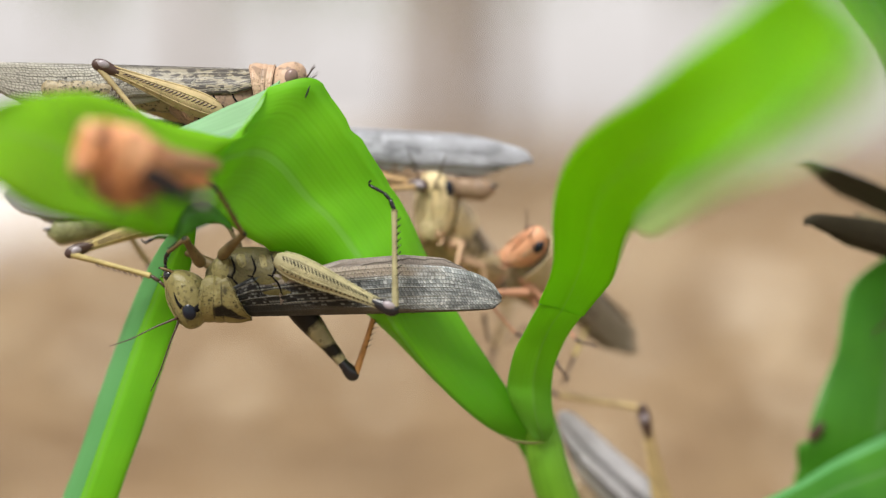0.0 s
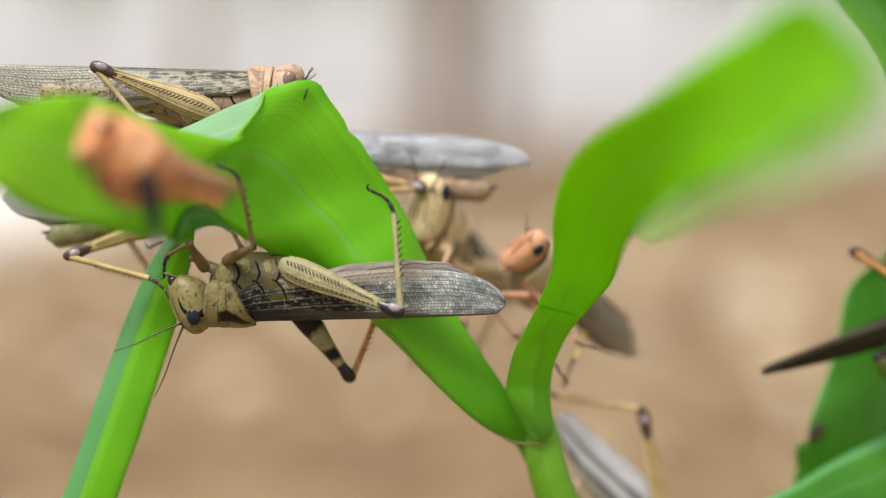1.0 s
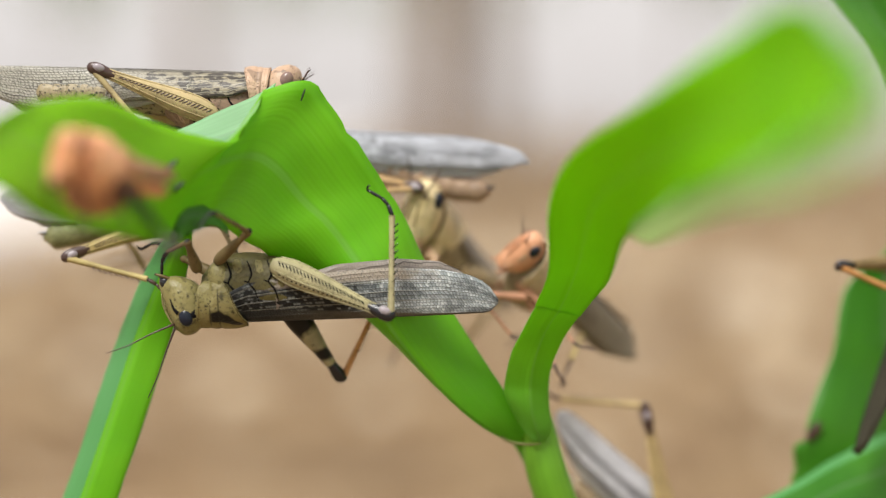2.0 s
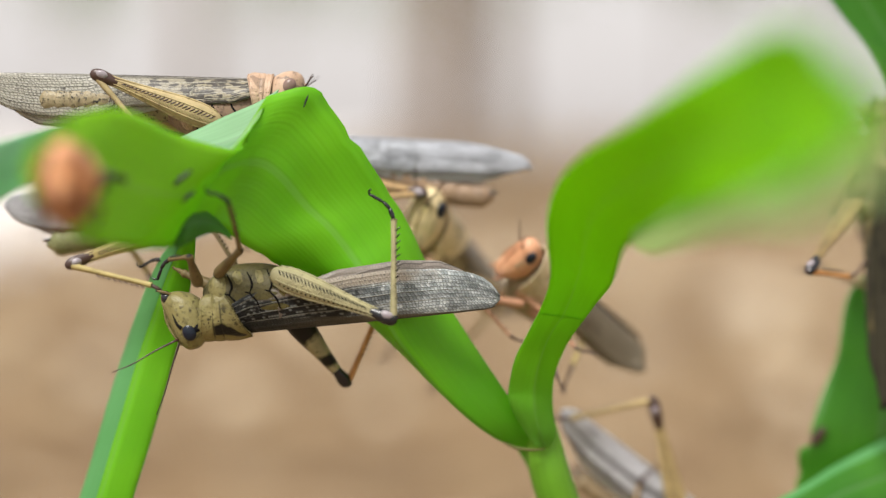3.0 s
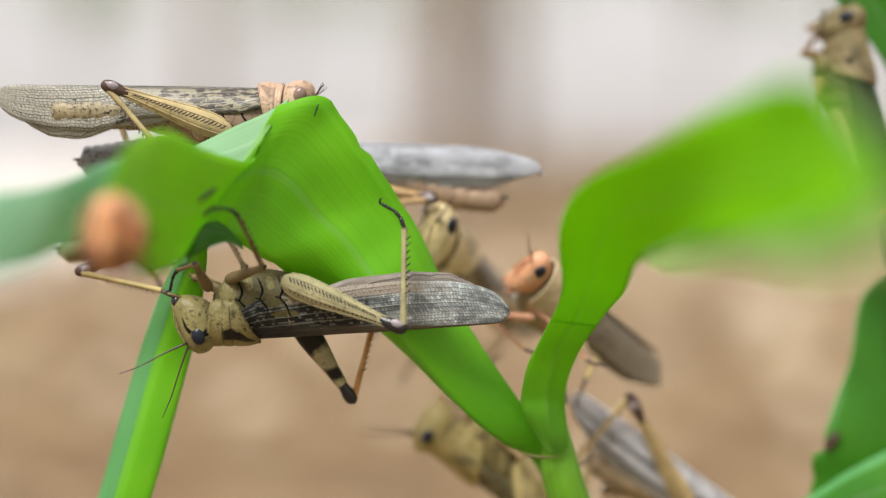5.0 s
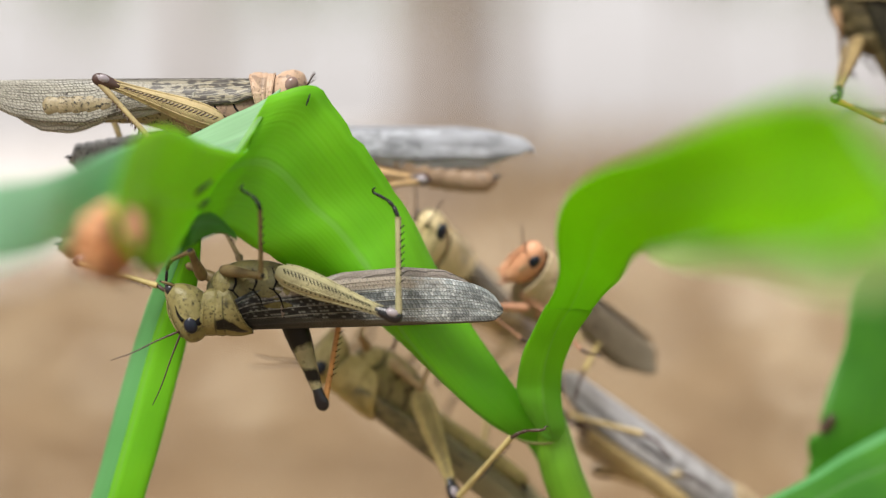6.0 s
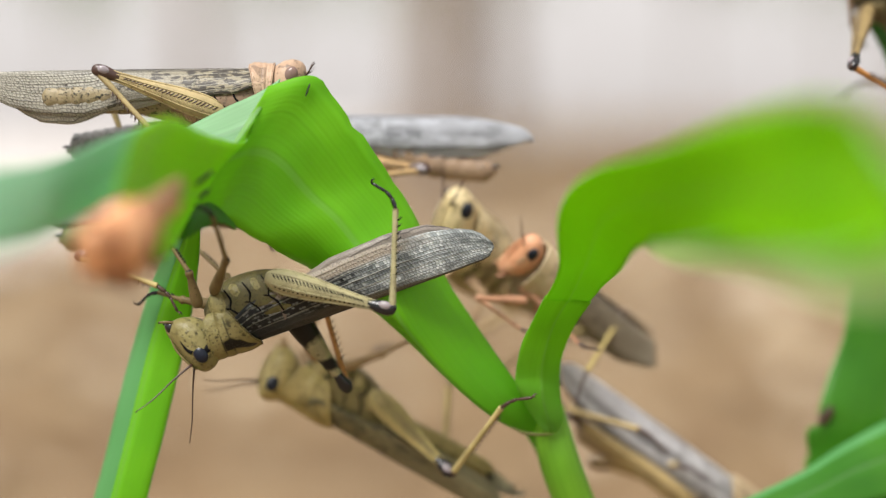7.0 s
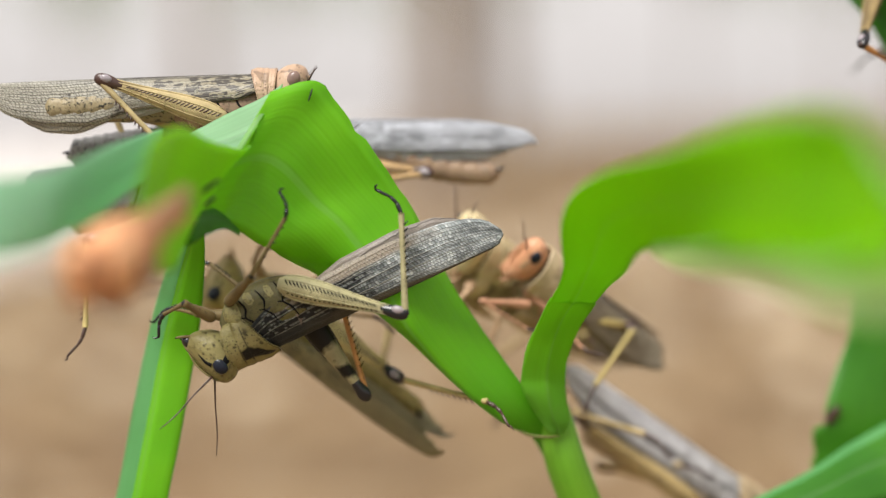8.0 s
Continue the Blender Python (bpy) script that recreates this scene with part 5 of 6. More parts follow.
def reach(leg, poses, rows, straight=False):
    """Rows of seconds, foot and knee in the world, for a thing whose poses are known at those seconds."""
    fe, ti = [], []
    for t, foot, knee in rows:
        inv = poses[t].inverted()
        a, b = set_leg(leg, inv @ Vector(foot), inv @ Vector(knee), straight)
        fe.append((t, a))
        ti.append((t, b))
    walk(leg.femur, fe)
    walk(leg.tibia, ti)


def turn_about(ob, rows):
    """Rows of seconds and turns in degrees about x, y, z, at the object's own pivot."""
    p = ob.location.copy()
    walk(ob, [(t, Matrix.Translation(p) @ pose(0, 0, 0, a, b, c)) for t, a, b, c in rows])


def motions():
    hp = glide(hero, [
        (0, (-0.0345, 0.2986, 0.4177), (-0.999, -0.002, -0.039)),
        (0.5, (-0.0344, 0.2986, 0.4181), (-1, -0.001, -0.02)),
        (1, (-0.0335, 0.2986, 0.4172), (-0.999, -0.002, -0.038)),
        (1.5, (-0.0343, 0.2986, 0.4173), (-0.999, -0.003, -0.043)),
        (3, (-0.0345, 0.2985, 0.4164), (-0.995, -0.006, -0.102)),
        (3.5, (-0.0357, 0.2985, 0.4158), (-0.983, -0.011, -0.185)),
        (4, (-0.0348, 0.2985, 0.4161), (-0.993, -0.007, -0.12)),
        (4.5, (-0.0349, 0.2985, 0.417), (-0.996, -0.005, -0.088)),
        (6, (-0.0356, 0.2985, 0.417), (-1, -0.001, -0.015)),
        (6.5, (-0.0344, 0.2984, 0.4154), (-0.991, -0.008, -0.132)),
        (7, (-0.0339, 0.2983, 0.4131), (-0.946, -0.02, -0.325)),
        (7.5, (-0.0308, 0.2983, 0.4128), (-0.916, -0.025, -0.401)),
        (8, (-0.0316, 0.2983, 0.4128), (-0.919, -0.024, -0.394)),
    ], (0.02, -0.18, -0.984), (0, 0, 4.6 * MM))
    reach(hero_legs["hind_right"], hp, [
        (0, (-0.0081, 0.2953, 0.4374), (-0.0085, 0.2927, 0.4195)),
        (0.5, (-0.008, 0.2953, 0.4374), (-0.0088, 0.2927, 0.4192)),
        (1, (-0.0079, 0.2953, 0.4373), (-0.008, 0.2926, 0.4184)),
        (1.5, (-0.008, 0.2953, 0.4371), (-0.009, 0.2926, 0.4187)),
        (3, (-0.0081, 0.2953, 0.4372), (-0.0097, 0.2926, 0.4183)),
        (3.5, (-0.0089, 0.2953, 0.4369), (-0.0117, 0.2927, 0.4198)),
        (4, (-0.0081, 0.2953, 0.4375), (-0.0102, 0.2927, 0.4191)),
        (4.5, (-0.0084, 0.2953, 0.4374), (-0.0105, 0.2927, 0.4192)),
        (6, (-0.0082, 0.2953, 0.437), (-0.01, 0.2926, 0.4181)),
        (6.5, (-0.0083, 0.2952, 0.4368), (-0.009, 0.2926, 0.418)),
        (7, (-0.0085, 0.2952, 0.4368), (-0.0103, 0.2926, 0.4186)),
        (7.5, (-0.0082, 0.2953, 0.4369), (-0.0096, 0.2927, 0.4194)),
        (8, (-0.0082, 0.2952, 0.4367), (-0.0094, 0.2927, 0.4192)),
    ])
    reach(hero_legs["hind_left"], hp, [
        (0, (-0.0118, 0.3058, 0.4177), (-0.0155, 0.3050, 0.4058)),
        (0.5, (-0.0118, 0.3100, 0.4177), (-0.0173, 0.3092, 0.4057)),
        (1, (-0.0115, 0.3100, 0.4173), (-0.0161, 0.3092, 0.4052)),
        (1.5, (-0.0119, 0.3102, 0.4170), (-0.0170, 0.3094, 0.4053)),
        (3, (-0.0123, 0.3110, 0.4169), (-0.0173, 0.3103, 0.4054)),
        (3.5, (-0.0127, 0.3076, 0.4180), (-0.0161, 0.3069, 0.4064)),
        (4, (-0.0127, 0.3096, 0.4170), (-0.0161, 0.3089, 0.4058)),
        (4.5, (-0.0132, 0.3094, 0.4170), (-0.0166, 0.3088, 0.4059)),
        (6, (-0.0201, 0.3054, 0.4158), (-0.0230, 0.3045, 0.4015)),
        (6.5, (-0.0179, 0.3110, 0.4157), (-0.0194, 0.3101, 0.4032)),
        (7, (-0.0221, 0.3096, 0.4156), (-0.0184, 0.3086, 0.4023)),
        (7.5, (-0.0188, 0.3031, 0.4156), (-0.0160, 0.3021, 0.4013)),
        (8, (-0.0194, 0.3064, 0.4165), (-0.0158, 0.3054, 0.4020)),
    ], True)
    reach(hero_legs["middle_right"], hp, [
        (0, (-0.038, 0.2815, 0.4414), (-0.0335, 0.2876, 0.4347)),
        (0.5, (-0.0335, 0.2865, 0.4407), (-0.028, 0.2875, 0.4325)),
        (1, (-0.0344, 0.2866, 0.443), (-0.0305, 0.2875, 0.4327)),
        (1.5, (-0.0359, 0.2812, 0.4357), (-0.031, 0.2877, 0.4369)),
        (3, (-0.0358, 0.2814, 0.4405), (-0.0344, 0.2876, 0.4342)),
        (3.5, (-0.0364, 0.2827, 0.4371), (-0.0325, 0.2895, 0.4324)),
        (4, (-0.0357, 0.2862, 0.4366), (-0.0315, 0.2874, 0.4316)),
        (4.5, (-0.0378, 0.2827, 0.4397), (-0.0345, 0.2894, 0.4331)),
        (6, (-0.032, 0.2879, 0.4393), (-0.029, 0.2873, 0.4306)),
        (6.5, (-0.032, 0.2879, 0.4389), (-0.0283, 0.2874, 0.4313)),
        (7, (-0.0394, 0.2812, 0.437), (-0.033, 0.2874, 0.4307)),
        (7.5, (-0.0427, 0.2812, 0.4361), (-0.0356, 0.2874, 0.4306)),
        (8, (-0.0284, 0.2902, 0.4368), (-0.0318, 0.2873, 0.4301)),
    ])
    reach(hero_legs["front_right"], hp, [
        (0, (-0.0488, 0.2973, 0.4294), (-0.0448, 0.2953, 0.4302)),
        (0.5, (-0.0487, 0.2973, 0.4299), (-0.0448, 0.2954, 0.4307)),
        (1, (-0.0484, 0.2973, 0.4294), (-0.0442, 0.2953, 0.4301)),
        (1.5, (-0.0483, 0.2973, 0.4296), (-0.0446, 0.2954, 0.4304)),
        (3, (-0.0486, 0.2973, 0.4298), (-0.0447, 0.2953, 0.4289)),
        (3.5, (-0.0493, 0.2973, 0.4299), (-0.0459, 0.2951, 0.427)),
        (4, (-0.0489, 0.2973, 0.43), (-0.0447, 0.2952, 0.4276)),
        (4.5, (-0.0493, 0.2973, 0.4299), (-0.0447, 0.2952, 0.4285)),
        (6, (-0.0491, 0.2973, 0.4301), (-0.0437, 0.2953, 0.4291)),
        (6.5, (-0.0491, 0.2973, 0.43), (-0.0438, 0.2952, 0.4278)),
        (7, (-0.0489, 0.2974, 0.4303), (-0.0452, 0.295, 0.4253)),
        (7.5, (-0.0516, 0.2967, 0.4199), (-0.0478, 0.2947, 0.4203)),
        (8, (-0.0515, 0.2967, 0.4197), (-0.0481, 0.2948, 0.4209)),
    ])
    glide(topper, [(0, (-0.039, 0.3059, 0.4629), (1, -0.011, -0.014)), (4, (-0.039, 0.3059, 0.4629), (1, -0.011, -0.019)), (8, (-0.039, 0.3059, 0.4628), (1, -0.009, 0.011))], (0, -0.039, 0.999), (0, 0, 4.6 * MM))
    glide(crouched, [
        (0, (-0.0694, 0.3135, 0.4488), (0.990, 0.02, 0.100)),
        (3, (-0.0691, 0.3135, 0.4496), (0.990, 0.02, 0.100)),
        (4.5, (-0.0692, 0.3129, 0.4495), (0.990, 0.02, 0.100)),
        (6, (-0.0695, 0.3132, 0.4484), (0.990, 0.02, 0.120)),
        (7, (-0.0698, 0.3134, 0.4483), (0.990, 0.02, 0.120)),
        (8, (-0.0704, 0.3132, 0.4487), (0.990, 0.02, 0.120)),
    ], (0, -0.1, 0.995), (-27.0 * MM, 0, -0.6 * MM))
    glide(greywing, [(0, (-0.0274, 0.3288, 0.4524), (-0.998, 0.053, 0.047)), (4.5, (-0.0274, 0.3289, 0.4526), (-0.998, 0.053, 0.047)), (6.2, (-0.0278, 0.3289, 0.4539), (-0.998, 0.052, 0.027)), (8, (-0.0278, 0.3289, 0.4541), (-0.998, 0.052, 0.027))], (0, -0.088, 0.996), (0, 0, 4.6 * MM))
    glide(facer, [
        (0, (-0.0007, 0.3271, 0.4405), (-0.300, -0.860, 0.400), (0.000, -0.130, 1.000)),
        (1, (-0.0009, 0.3271, 0.4404), (-0.300, -0.860, 0.400), (0.156, -0.130, 0.988)),
        (1.5, (-0.0014, 0.3270, 0.4397), (-0.300, -0.860, 0.400), (0.225, -0.130, 0.974)),
        (3.5, (-0.0014, 0.3269, 0.4389), (-0.300, -0.860, 0.400), (0.438, -0.130, 0.899)),
        (4.5, (-0.0014, 0.3269, 0.4389), (-0.320, -0.850, 0.420), (0.391, -0.130, 0.921)),
        (6, (-0.0020, 0.3266, 0.4338), (-0.380, -0.800, 0.460), (0.423, -0.130, 0.906)),
        (6.5, (0.0022, 0.3268, 0.4357), (-0.500, -0.700, 0.500), (0.500, -0.130, 0.866)),
        (7, (0.0038, 0.3268, 0.4360), (-0.500, -0.700, 0.500), (0.500, -0.130, 0.866)),
        (7.5, (0.0047, 0.3268, 0.4358), (-0.520, -0.680, 0.500), (0.500, -0.130, 0.866)),
        (8, (0.0056, 0.3265, 0.4319), (-0.520, -0.680, 0.500), (0.500, -0.130, 0.866)),
    ], (0, -0.136, 0.991), (13.0 * MM, 0, 4.0 * MM))
    rp = glide(rosy, [
        (0, (0.0168, 0.3213, 0.4300), (-0.550, -0.660, 0.510)),
        (1.5, (0.0171, 0.3213, 0.4295), (-0.550, -0.660, 0.510)),
        (3.5, (0.0154, 0.3213, 0.4289), (-0.640, -0.540, 0.550)),
        (6, (0.0153, 0.3212, 0.4273), (-0.650, -0.530, 0.550)),
        (8, (0.0150, 0.3212, 0.4267), (-0.670, -0.500, 0.550)),
    ], (0.42, -0.52, 0.74), (10.5 * MM, 0, 1.0 * MM))
    reach(rosy_legs["hind_left"], rp, [
        (0, (0.0239, 0.3195, 0.4017), (0.0331, 0.3425, 0.4163)),
        (1.5, (0.0239, 0.3194, 0.4011), (0.0334, 0.3424, 0.4160)),
        (3.5, (0.0236, 0.3197, 0.4019), (0.0331, 0.3416, 0.4163)),
        (6, (0.0238, 0.3195, 0.4000), (0.0350, 0.3384, 0.4143)),
        (8, (0.0269, 0.3194, 0.3997), (0.0394, 0.3322, 0.4106)),
    ], True)
    reach(rosy_legs["front_right"], rp, [
        (0, (0.0149, 0.3182, 0.4128), (0.0078, 0.3177, 0.4206)),
        (1.5, (0.0149, 0.3182, 0.4126), (0.0083, 0.3177, 0.4206)),
        (3.5, (0.0143, 0.3183, 0.4131), (0.0081, 0.3178, 0.4208)),
        (6, (0.0144, 0.3182, 0.4120), (0.0084, 0.3176, 0.4184)),
        (8, (0.0162, 0.3182, 0.4117), (0.0081, 0.3176, 0.4181)),
    ], True)
    reach(rosy_legs["front_left"], rp, [
        (0, (0.0276, 0.3182, 0.4107), (0.0305, 0.3245, 0.4156)),
        (1.5, (0.0278, 0.3182, 0.4105), (0.0308, 0.3245, 0.4153)),
        (3.5, (0.0269, 0.3182, 0.4107), (0.0299, 0.3245, 0.4155)),
        (6, (0.0264, 0.3181, 0.4093), (0.0297, 0.3244, 0.4136)),
        (8, (0.0264, 0.318, 0.4076), (0.03, 0.3243, 0.4118)),
    ])
    reach(rosy_legs["middle_left"], rp, [
        (0, (0.0227, 0.316, 0.4077), (0.0254, 0.3244, 0.4133)),
        (1.5, (0.0229, 0.316, 0.4075), (0.0257, 0.3244, 0.4131)),
        (3.5, (0.022, 0.316, 0.4075), (0.0247, 0.3244, 0.4131)),
        (6, (0.0216, 0.3159, 0.4062), (0.0245, 0.3243, 0.4117)),
        (8, (0.021, 0.3159, 0.4053), (0.0241, 0.3242, 0.4106)),
    ])
    lp = glide(lower, [
        (0, (0.0599, 0.3375, 0.3657), (0.739, 0.113, -0.665), (0.612, -0.157, 0.775)),
        (1.5, (0.06, 0.3375, 0.3656), (0.739, 0.113, -0.665), (0.612, -0.157, 0.775)),
        (3, (0.0621, 0.3376, 0.3700), (0.784, 0.114, -0.611), (0.600, -0.300, 0.740)),
        (3.5, (0.0628, 0.3377, 0.3714), (0.8, 0.114, -0.588), (0.575, -0.38, 0.72)),
        (4.5, (0.0627, 0.3379, 0.3742), (0.8, 0.114, -0.588), (0.575, -0.38, 0.72)),
        (6, (0.0610, 0.3377, 0.3765), (0.791, 0.112, -0.601), (0.575, -0.38, 0.72)),
        (8, (0.0608, 0.3375, 0.3765), (0.791, 0.112, -0.601), (0.575, -0.38, 0.72)),
    ], (0.508, -0.571, 0.645), (0, 0, 4.6 * MM))
    reach(lower_legs["hind_right"], lp, [
        (0, (0.0245, 0.3303, 0.3989), (0.0383, 0.3311, 0.3968)),
        (1.5, (0.0249, 0.3302, 0.3987), (0.0387, 0.3311, 0.3965)),
        (3, (0.0265, 0.3302, 0.3955), (0.0398, 0.3311, 0.3933)),
        (3.5, (0.0263, 0.3302, 0.3934), (0.0397, 0.3310, 0.3912)),
        (4.5, (0.0248, 0.3307, 0.3979), (0.0386, 0.3315, 0.3938)),
        (6, (0.0387, 0.3260, 0.3915), (0.0273, 0.3283, 0.3973)),
        (8, (0.0380, 0.3258, 0.3901), (0.0266, 0.3282, 0.3959)),
    ])
    reach(lower_legs["hind_left"], lp, [
        (0, (0.0528, 0.3332, 0.3684), (0.0325, 0.3268, 0.3767)),
        (1.5, (0.0532, 0.3332, 0.3683), (0.0328, 0.3268, 0.3767)),
        (3, (0.0506, 0.3337, 0.3713), (0.0304, 0.3272, 0.3796)),
        (3.5, (0.0492, 0.3339, 0.3730), (0.0290, 0.3274, 0.3814)),
        (4.5, (0.0495, 0.3347, 0.3779), (0.0292, 0.3281, 0.3862)),
        (6, (0.0475, 0.3344, 0.3815), (0.0274, 0.3279, 0.3901)),
        (8, (0.0464, 0.3343, 0.3820), (0.0265, 0.3278, 0.3907)),
    ])
    lz = glide(lefty, [
        (0, (-0.0412, 0.3182, 0.4461), (0.99, 0.057, 0.125)),
        (3.5, (-0.0412, 0.3182, 0.4462), (0.99, 0.057, 0.125)),
        (4.5, (-0.042, 0.3183, 0.4470), (0.99, 0.057, 0.125)),
        (6, (-0.0401, 0.3182, 0.4461), (0.992, 0.057, 0.116)),
        (7, (-0.0395, 0.3182, 0.4449), (0.994, 0.056, 0.096)),
        (7.5, (-0.0387, 0.3183, 0.4462), (0.996, 0.055, 0.076)),
        (8, (-0.0379, 0.3184, 0.4479), (0.998, 0.053, 0.047)),
    ], (-0.099, -0.038, 0.994), (0, 0, 4.6 * MM))
    reach(lefty_legs["hind_right"], lz, [
        (0, (-0.0534, 0.305, 0.4244), (-0.0705, 0.3073, 0.4286)),
        (3.5, (-0.0531, 0.305, 0.4246), (-0.0709, 0.3073, 0.4288)),
        (4.5, (-0.0536, 0.3051, 0.4254), (-0.0718, 0.3073, 0.4292)),
        (6, (-0.0533, 0.305, 0.4248), (-0.0711, 0.3073, 0.429)),
        (7, (-0.0532, 0.3049, 0.4229), (-0.0709, 0.3072, 0.4277)),
        (7.5, (-0.0597, 0.3046, 0.418), (-0.07, 0.3072, 0.4275)),
        (8, (-0.0676, 0.3045, 0.4168), (-0.0677, 0.3072, 0.4281)),
    ])
    fp = glide(front_one, [
        (0, (-0.0508, 0.2445, 0.4478), (-0.6, -0.77, 0.18)),
        (0.5, (-0.0504, 0.2445, 0.4483), (-0.6, -0.77, 0.18)),
        (1, (-0.0497, 0.2446, 0.4496), (-0.7, -0.6, 0.38)),
        (1.5, (-0.0515, 0.2446, 0.4481), (-0.66, -0.68, 0.32)),
        (3, (-0.0530, 0.2334, 0.4463), (0.10, -0.99, 0.08)),
        (3.5, (-0.0493, 0.2334, 0.4468), (0.10, -0.99, 0.08)),
        (4, (-0.0490, 0.2332, 0.4420), (0.10, -0.99, 0.08)),
        (4.5, (-0.0483, 0.2331, 0.4414), (0.10, -0.99, 0.08)),
        (6, (-0.0494, 0.2351, 0.4369), (-0.15, -0.97, -0.15)),
        (6.5, (-0.0483, 0.2330, 0.4388), (-0.15, -0.97, -0.15)),
        (7, (-0.0474, 0.2268, 0.4348), (-0.32, -0.90, -0.27)),
        (7.5, (-0.0482, 0.2198, 0.4334), (-0.45, -0.82, -0.33)),
        (8, (-0.0484, 0.2197, 0.4332), (-0.45, -0.82, -0.33)),
    ], (0.098, -0.286, 0.953), (6 * MM, 0, 0))
    reach(front_legs["hind_left"], fp, [
        (0, (-0.0441, 0.2441, 0.4415), (-0.0361, 0.2411, 0.4417)),
        (0.5, (-0.0439, 0.2441, 0.4419), (-0.0356, 0.2411, 0.4415)),
        (1, (-0.0426, 0.2444, 0.4456), (-0.0416, 0.2409, 0.4387)),
        (1.5, (-0.0486, 0.2443, 0.4429), (-0.0423, 0.2411, 0.4418)),
        (3, (-0.0499, 0.2647, 0.4445), (-0.0516, 0.2595, 0.4465)),
        (3.5, (-0.0510, 0.2702, 0.4460), (-0.0514, 0.2649, 0.4475)),
        (4.5, (-0.0519, 0.2722, 0.4423), (-0.0528, 0.2646, 0.4415)),
        (6, (-0.0498, 0.2655, 0.4376), (-0.0508, 0.2567, 0.4365)),
        (8, (-0.0481, 0.2523, 0.4357), (-0.0490, 0.2436, 0.4357)),
    ], True)
    cp = glide(climber, [
        (0, (0.0388, 0.3385, 0.3444), (-0.794, 0.037, 0.607)),
        (3.5, (0.0267, 0.3401, 0.3692), (-0.788, 0.038, 0.614)),
        (4.5, (0.0157, 0.3407, 0.3785), (-0.794, 0.037, 0.607)),
        (6, (-0.0141, 0.3246, 0.4017), (-0.788, 0.038, 0.615)),
        (6.5, (-0.0189, 0.3245, 0.4002), (-0.83, 0.034, 0.557)),
        (7, (-0.0229, 0.3244, 0.3983), (-0.862, 0.031, 0.506)),
        (7.5, (-0.0317, 0.3251, 0.4095), (-0.771, 0.039, 0.636)),
        (8, (-0.0354, 0.3256, 0.4158), (-0.783, 0.038, 0.621)),
    ], (-0.563, -0.353, -0.747), (0, 0, 0))
    reach(climber_legs["hind_right"], cp, [
        (0, (0.0553, 0.3311, 0.3387), (0.0516, 0.3281, 0.3233)),
        (3.5, (0.0423, 0.3326, 0.3640), (0.0396, 0.3296, 0.3485)),
        (4.5, (0.0292, 0.3332, 0.3749), (0.0278, 0.3302, 0.3593)),
        (6, (0.0117, 0.3058, 0.3949), (0.0004, 0.3142, 0.3811)),
        (6.5, (0.0112, 0.3059, 0.3963), (0.0018, 0.3142, 0.3815)),
        (7, (0.0102, 0.3060, 0.3988), (0.0002, 0.3142, 0.3823)),
        (7.5, (0.0076, 0.3061, 0.4006), (-0.0100, 0.3148, 0.3915)),
        (8, (0.0065, 0.3061, 0.4006), (-0.0121, 0.3150, 0.3959)),
    ])
    reach(climber_legs["middle_right"], cp, [
        (0, (0.0471, 0.3322, 0.3571), (0.0457, 0.3295, 0.3473)),
        (3.5, (0.0376, 0.3338, 0.3847), (0.0351, 0.3312, 0.3736)),
        (4.5, (0.0280, 0.3342, 0.3899), (0.0255, 0.3316, 0.3811)),
        (6, (-0.0016, 0.3191, 0.4122), (-0.0021, 0.3165, 0.4026)),
        (6.5, (-0.0008, 0.3192, 0.4129), (-0.0049, 0.3166, 0.4043)),
        (7, (-0.0003, 0.3192, 0.4136), (-0.0056, 0.3165, 0.4042)),
        (7.5, (-0.0144, 0.3191, 0.4109), (-0.0159, 0.3164, 0.4015)),
        (8, (-0.0150, 0.3193, 0.4158), (-0.0194, 0.3167, 0.4075)),
    ])
    sp = glide(sider, [
        (*(0, (0.1163, 0.3351, 0.4245), (0.942, 0.106, -0.319)), (0.252, -0.557, 0.791)),
        (*(0.5, (0.1153, 0.3349, 0.4223), (0.981, 0.117, -0.153)), (0.15, -0.655, 0.741)),
        (*(1, (0.1109, 0.3347, 0.4188), (0.943, 0.143, 0.299)), (-0.302, -0.884, 0.356)),
        (*(1.5, (0.11, 0.3349, 0.4218), (0.719, 0.167, 0.675)), (-0.497, -0.855, -0.147)),
        (*(3, (0.0901, 0.3364, 0.4457), (0.054, 0.191, 0.98)), (0.752, -0.657, -0.06)),
        (*(3.5, (0.089, 0.3364, 0.4468), (0.042, 0.19, 0.981)), (0.752, -0.657, -0.06)),
        (*(4, (0.0851, 0.337, 0.4553), (-0.018, 0.185, 0.983)), (0.752, -0.657, -0.06)),
        (*(4.5, (0.0801, 0.3372, 0.4599), (-0.084, 0.191, 0.978)), (0.752, -0.657, -0.06)),
        (*(6, (0.0861, 0.3363, 0.4772), (-0.404, 0.143, 0.904)), (0.808, -0.523, -0.272)),
        (*(7, (0.088, 0.3366, 0.4819), (-0.426, 0.144, 0.893)), (0.808, -0.523, -0.272)),
        (*(8, (0.09, 0.3369, 0.4878), (-0.435, 0.145, 0.889)), (0.808, -0.523, -0.272)),
    ], (0.896, -0.409, -0.174), (0, 0, 0))
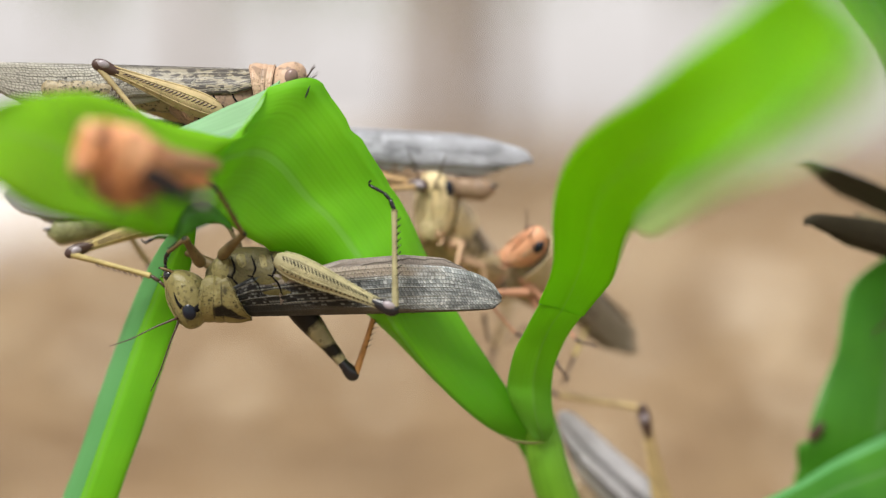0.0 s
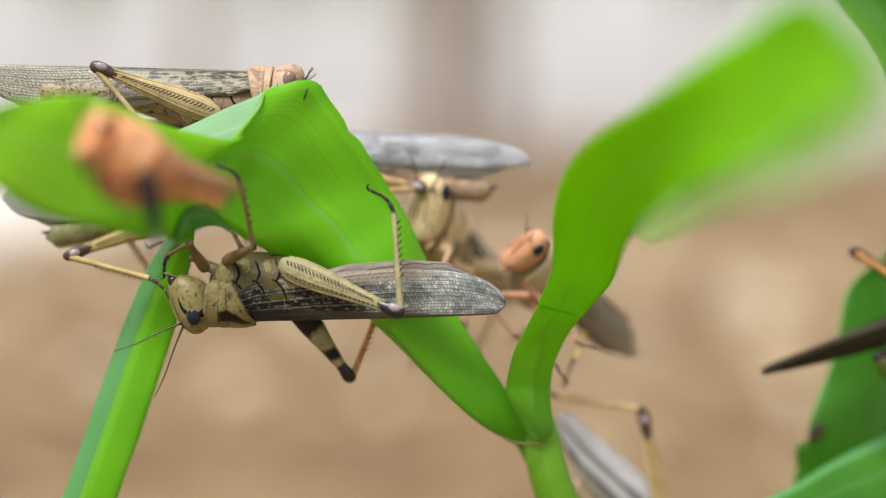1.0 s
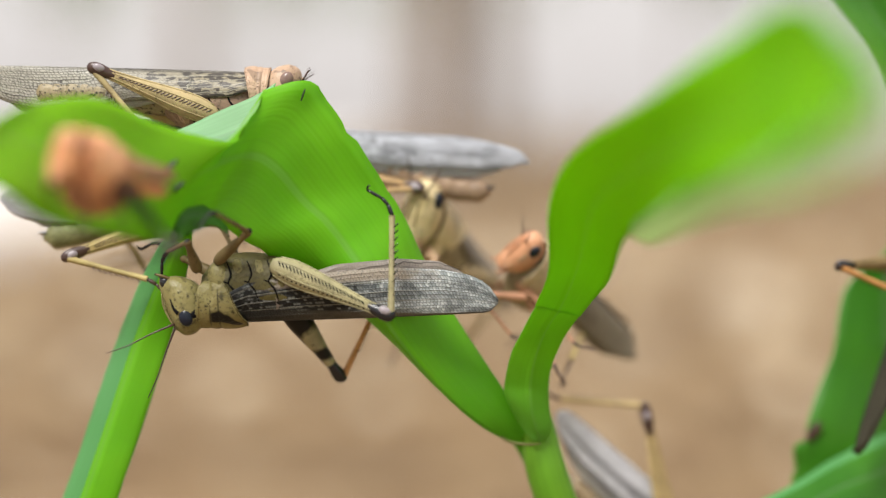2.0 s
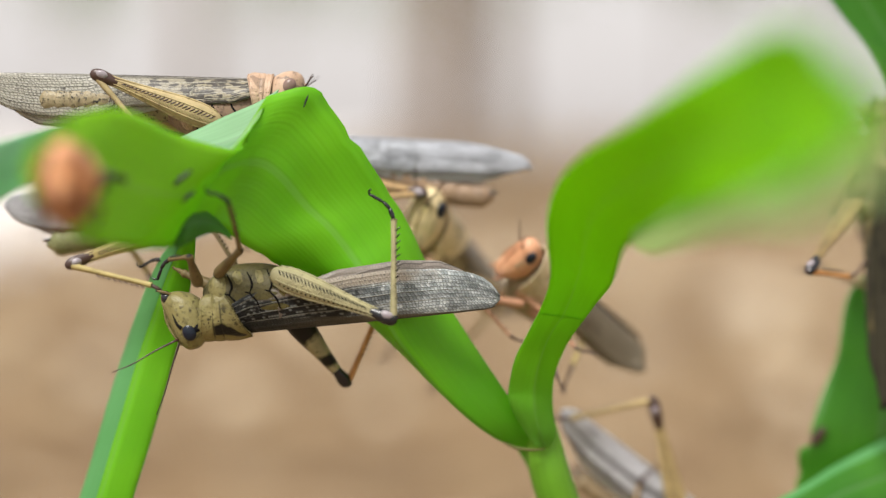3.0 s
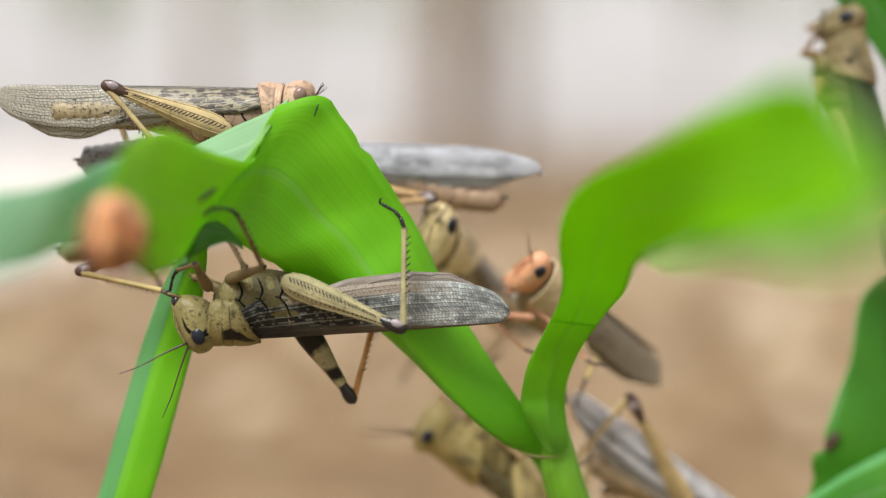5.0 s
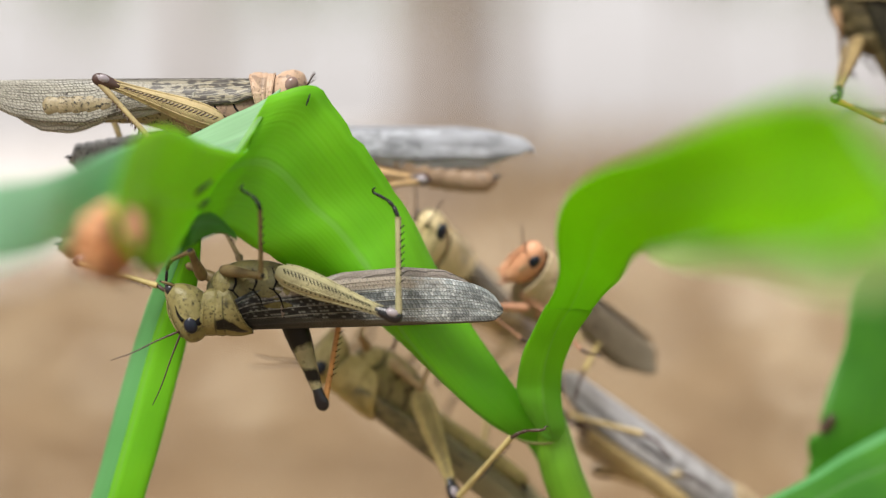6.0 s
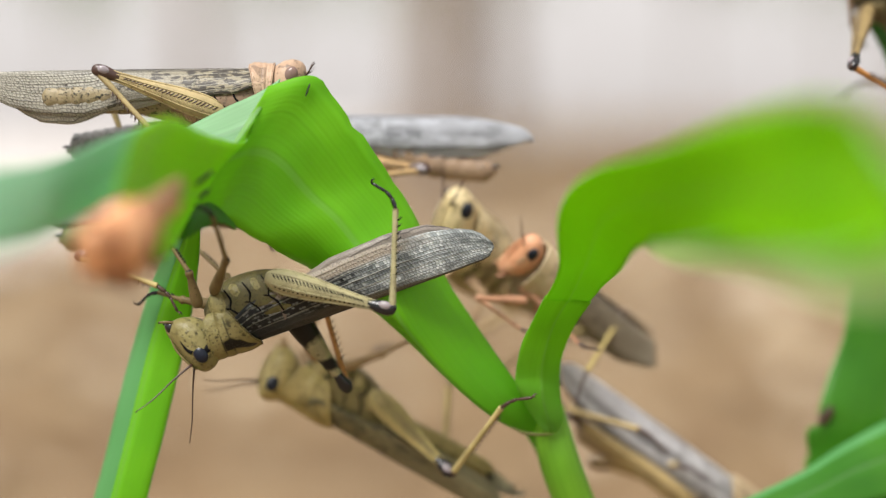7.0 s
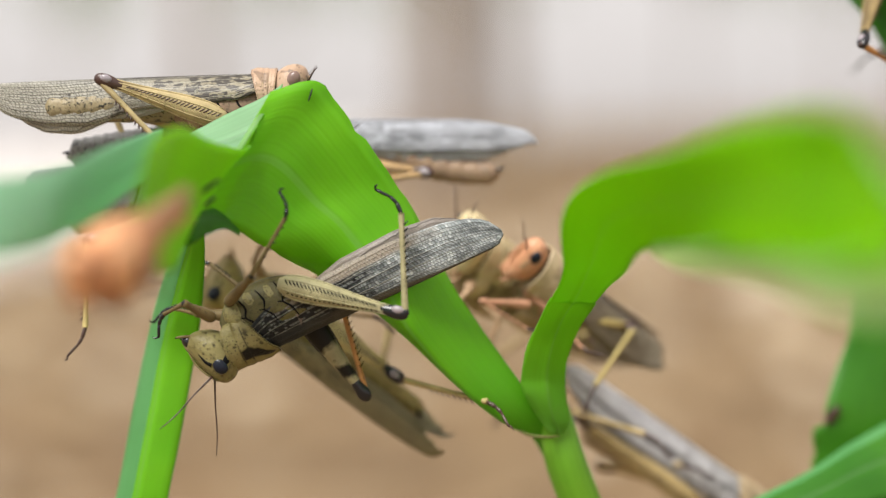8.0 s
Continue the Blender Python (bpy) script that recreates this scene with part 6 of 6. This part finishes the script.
    reach(sider_legs["hind_left"], sp, [
        (0, (0.0965, 0.3256, 0.4206), (0.0917, 0.3249, 0.4262)),
        (0.5, (0.0899, 0.3259, 0.4263), (0.0807, 0.3253, 0.4313)),
        (1, (0.0878, 0.3258, 0.4253), (0.0783, 0.3252, 0.4310)),
        (1.5, (0.0869, 0.3256, 0.4226), (0.0775, 0.3250, 0.4282)),
        (3, (0.0841, 0.3258, 0.4242), (0.0715, 0.3170, 0.4269)),
        (3.5, (0.0829, 0.3260, 0.4237), (0.0704, 0.3172, 0.4266)),
        (4, (0.0822, 0.3271, 0.4261), (0.0747, 0.3253, 0.4284)),
        (4.5, (0.0856, 0.3276, 0.4339), (0.0806, 0.3255, 0.4318)),
        (6, (0.0811, 0.3160, 0.4536), (0.0732, 0.3110, 0.4553)),
        (7, (0.0844, 0.3163, 0.4578), (0.0770, 0.3115, 0.4605)),
        (8, (0.0860, 0.3198, 0.4621), (0.0791, 0.3139, 0.4647)),
    ], True)
    # its wings close as it turns
    for wing in [c for c in sider.children if "wing" in c.name]:
        side = 1 if wing.data.vertices[0].co.y > 0 else -1
        walk(wing, [(t, pose(0, 0, 0, 0, 0, -side * a)) for t, a in ((0, 11), (0.5, 5), (1, -1), (1.5, -1), (8, -1))])
    # the torn tip swings about the line along which it joins the blade
    hinge, at = Vector((0.445, 0.439, 0.781)).normalized(), lobe.location.copy()
    walk(lobe, [(t, Matrix.Translation(at) @ Matrix.Rotation(radians(q), 4, hinge)) for t, q in ((0, -20), (1.5, -18), (3, -4), (3.5, 0), (4.5, 7), (6, 13), (6.5, 13), (7, 14), (7.5, 16), (8, 17))])
    for blade in (high, margin):
        turn_about(blade, [(0, -4.7, 4, -1.4), (0.5, -4.1, 4.3, -1.2), (1, -3.5, 4.4, -1), (1.5, -3.3, 4, -0.9), (3, -0.9, -1.2, 0.2), (3.5, -0.3, -1.3, 0), (4, 0.2, -1.1, -0.2), (4.5, 0.7, -0.8, -0.2), (6, 3.6, -1.8, 2), (6.5, 4, -1.8, 2.3), (7, 4.4, -1.6, 2.4), (7.5, 4.7, -1.5, 2.4), (8, 5, -1.6, 2.2)])
    turn_about(strap, [(0, 0, 3, 0), (1.5, 0, 3.2, 0), (3.5, 0, 0.5, 0), (4.5, 0, 0.5, 0), (6, 0, 1.0, 0), (6.5, 0, 1, 0), (7.5, 0, -2.5, 0), (8, 0, -3, 0)])
    walk(near, [(t, pose(x, 0, z)) for t, x, z in ((0, -0.03, 0.006), (1.5, -0.03, 0.006), (3, -0.016, 0.002), (3.5, -0.012, 0.0), (4.5, -0.004, 0.0), (6, 0.0, 0.0005), (7, 0.0, 0.001), (8, 0.0, 0.001))])


motions()
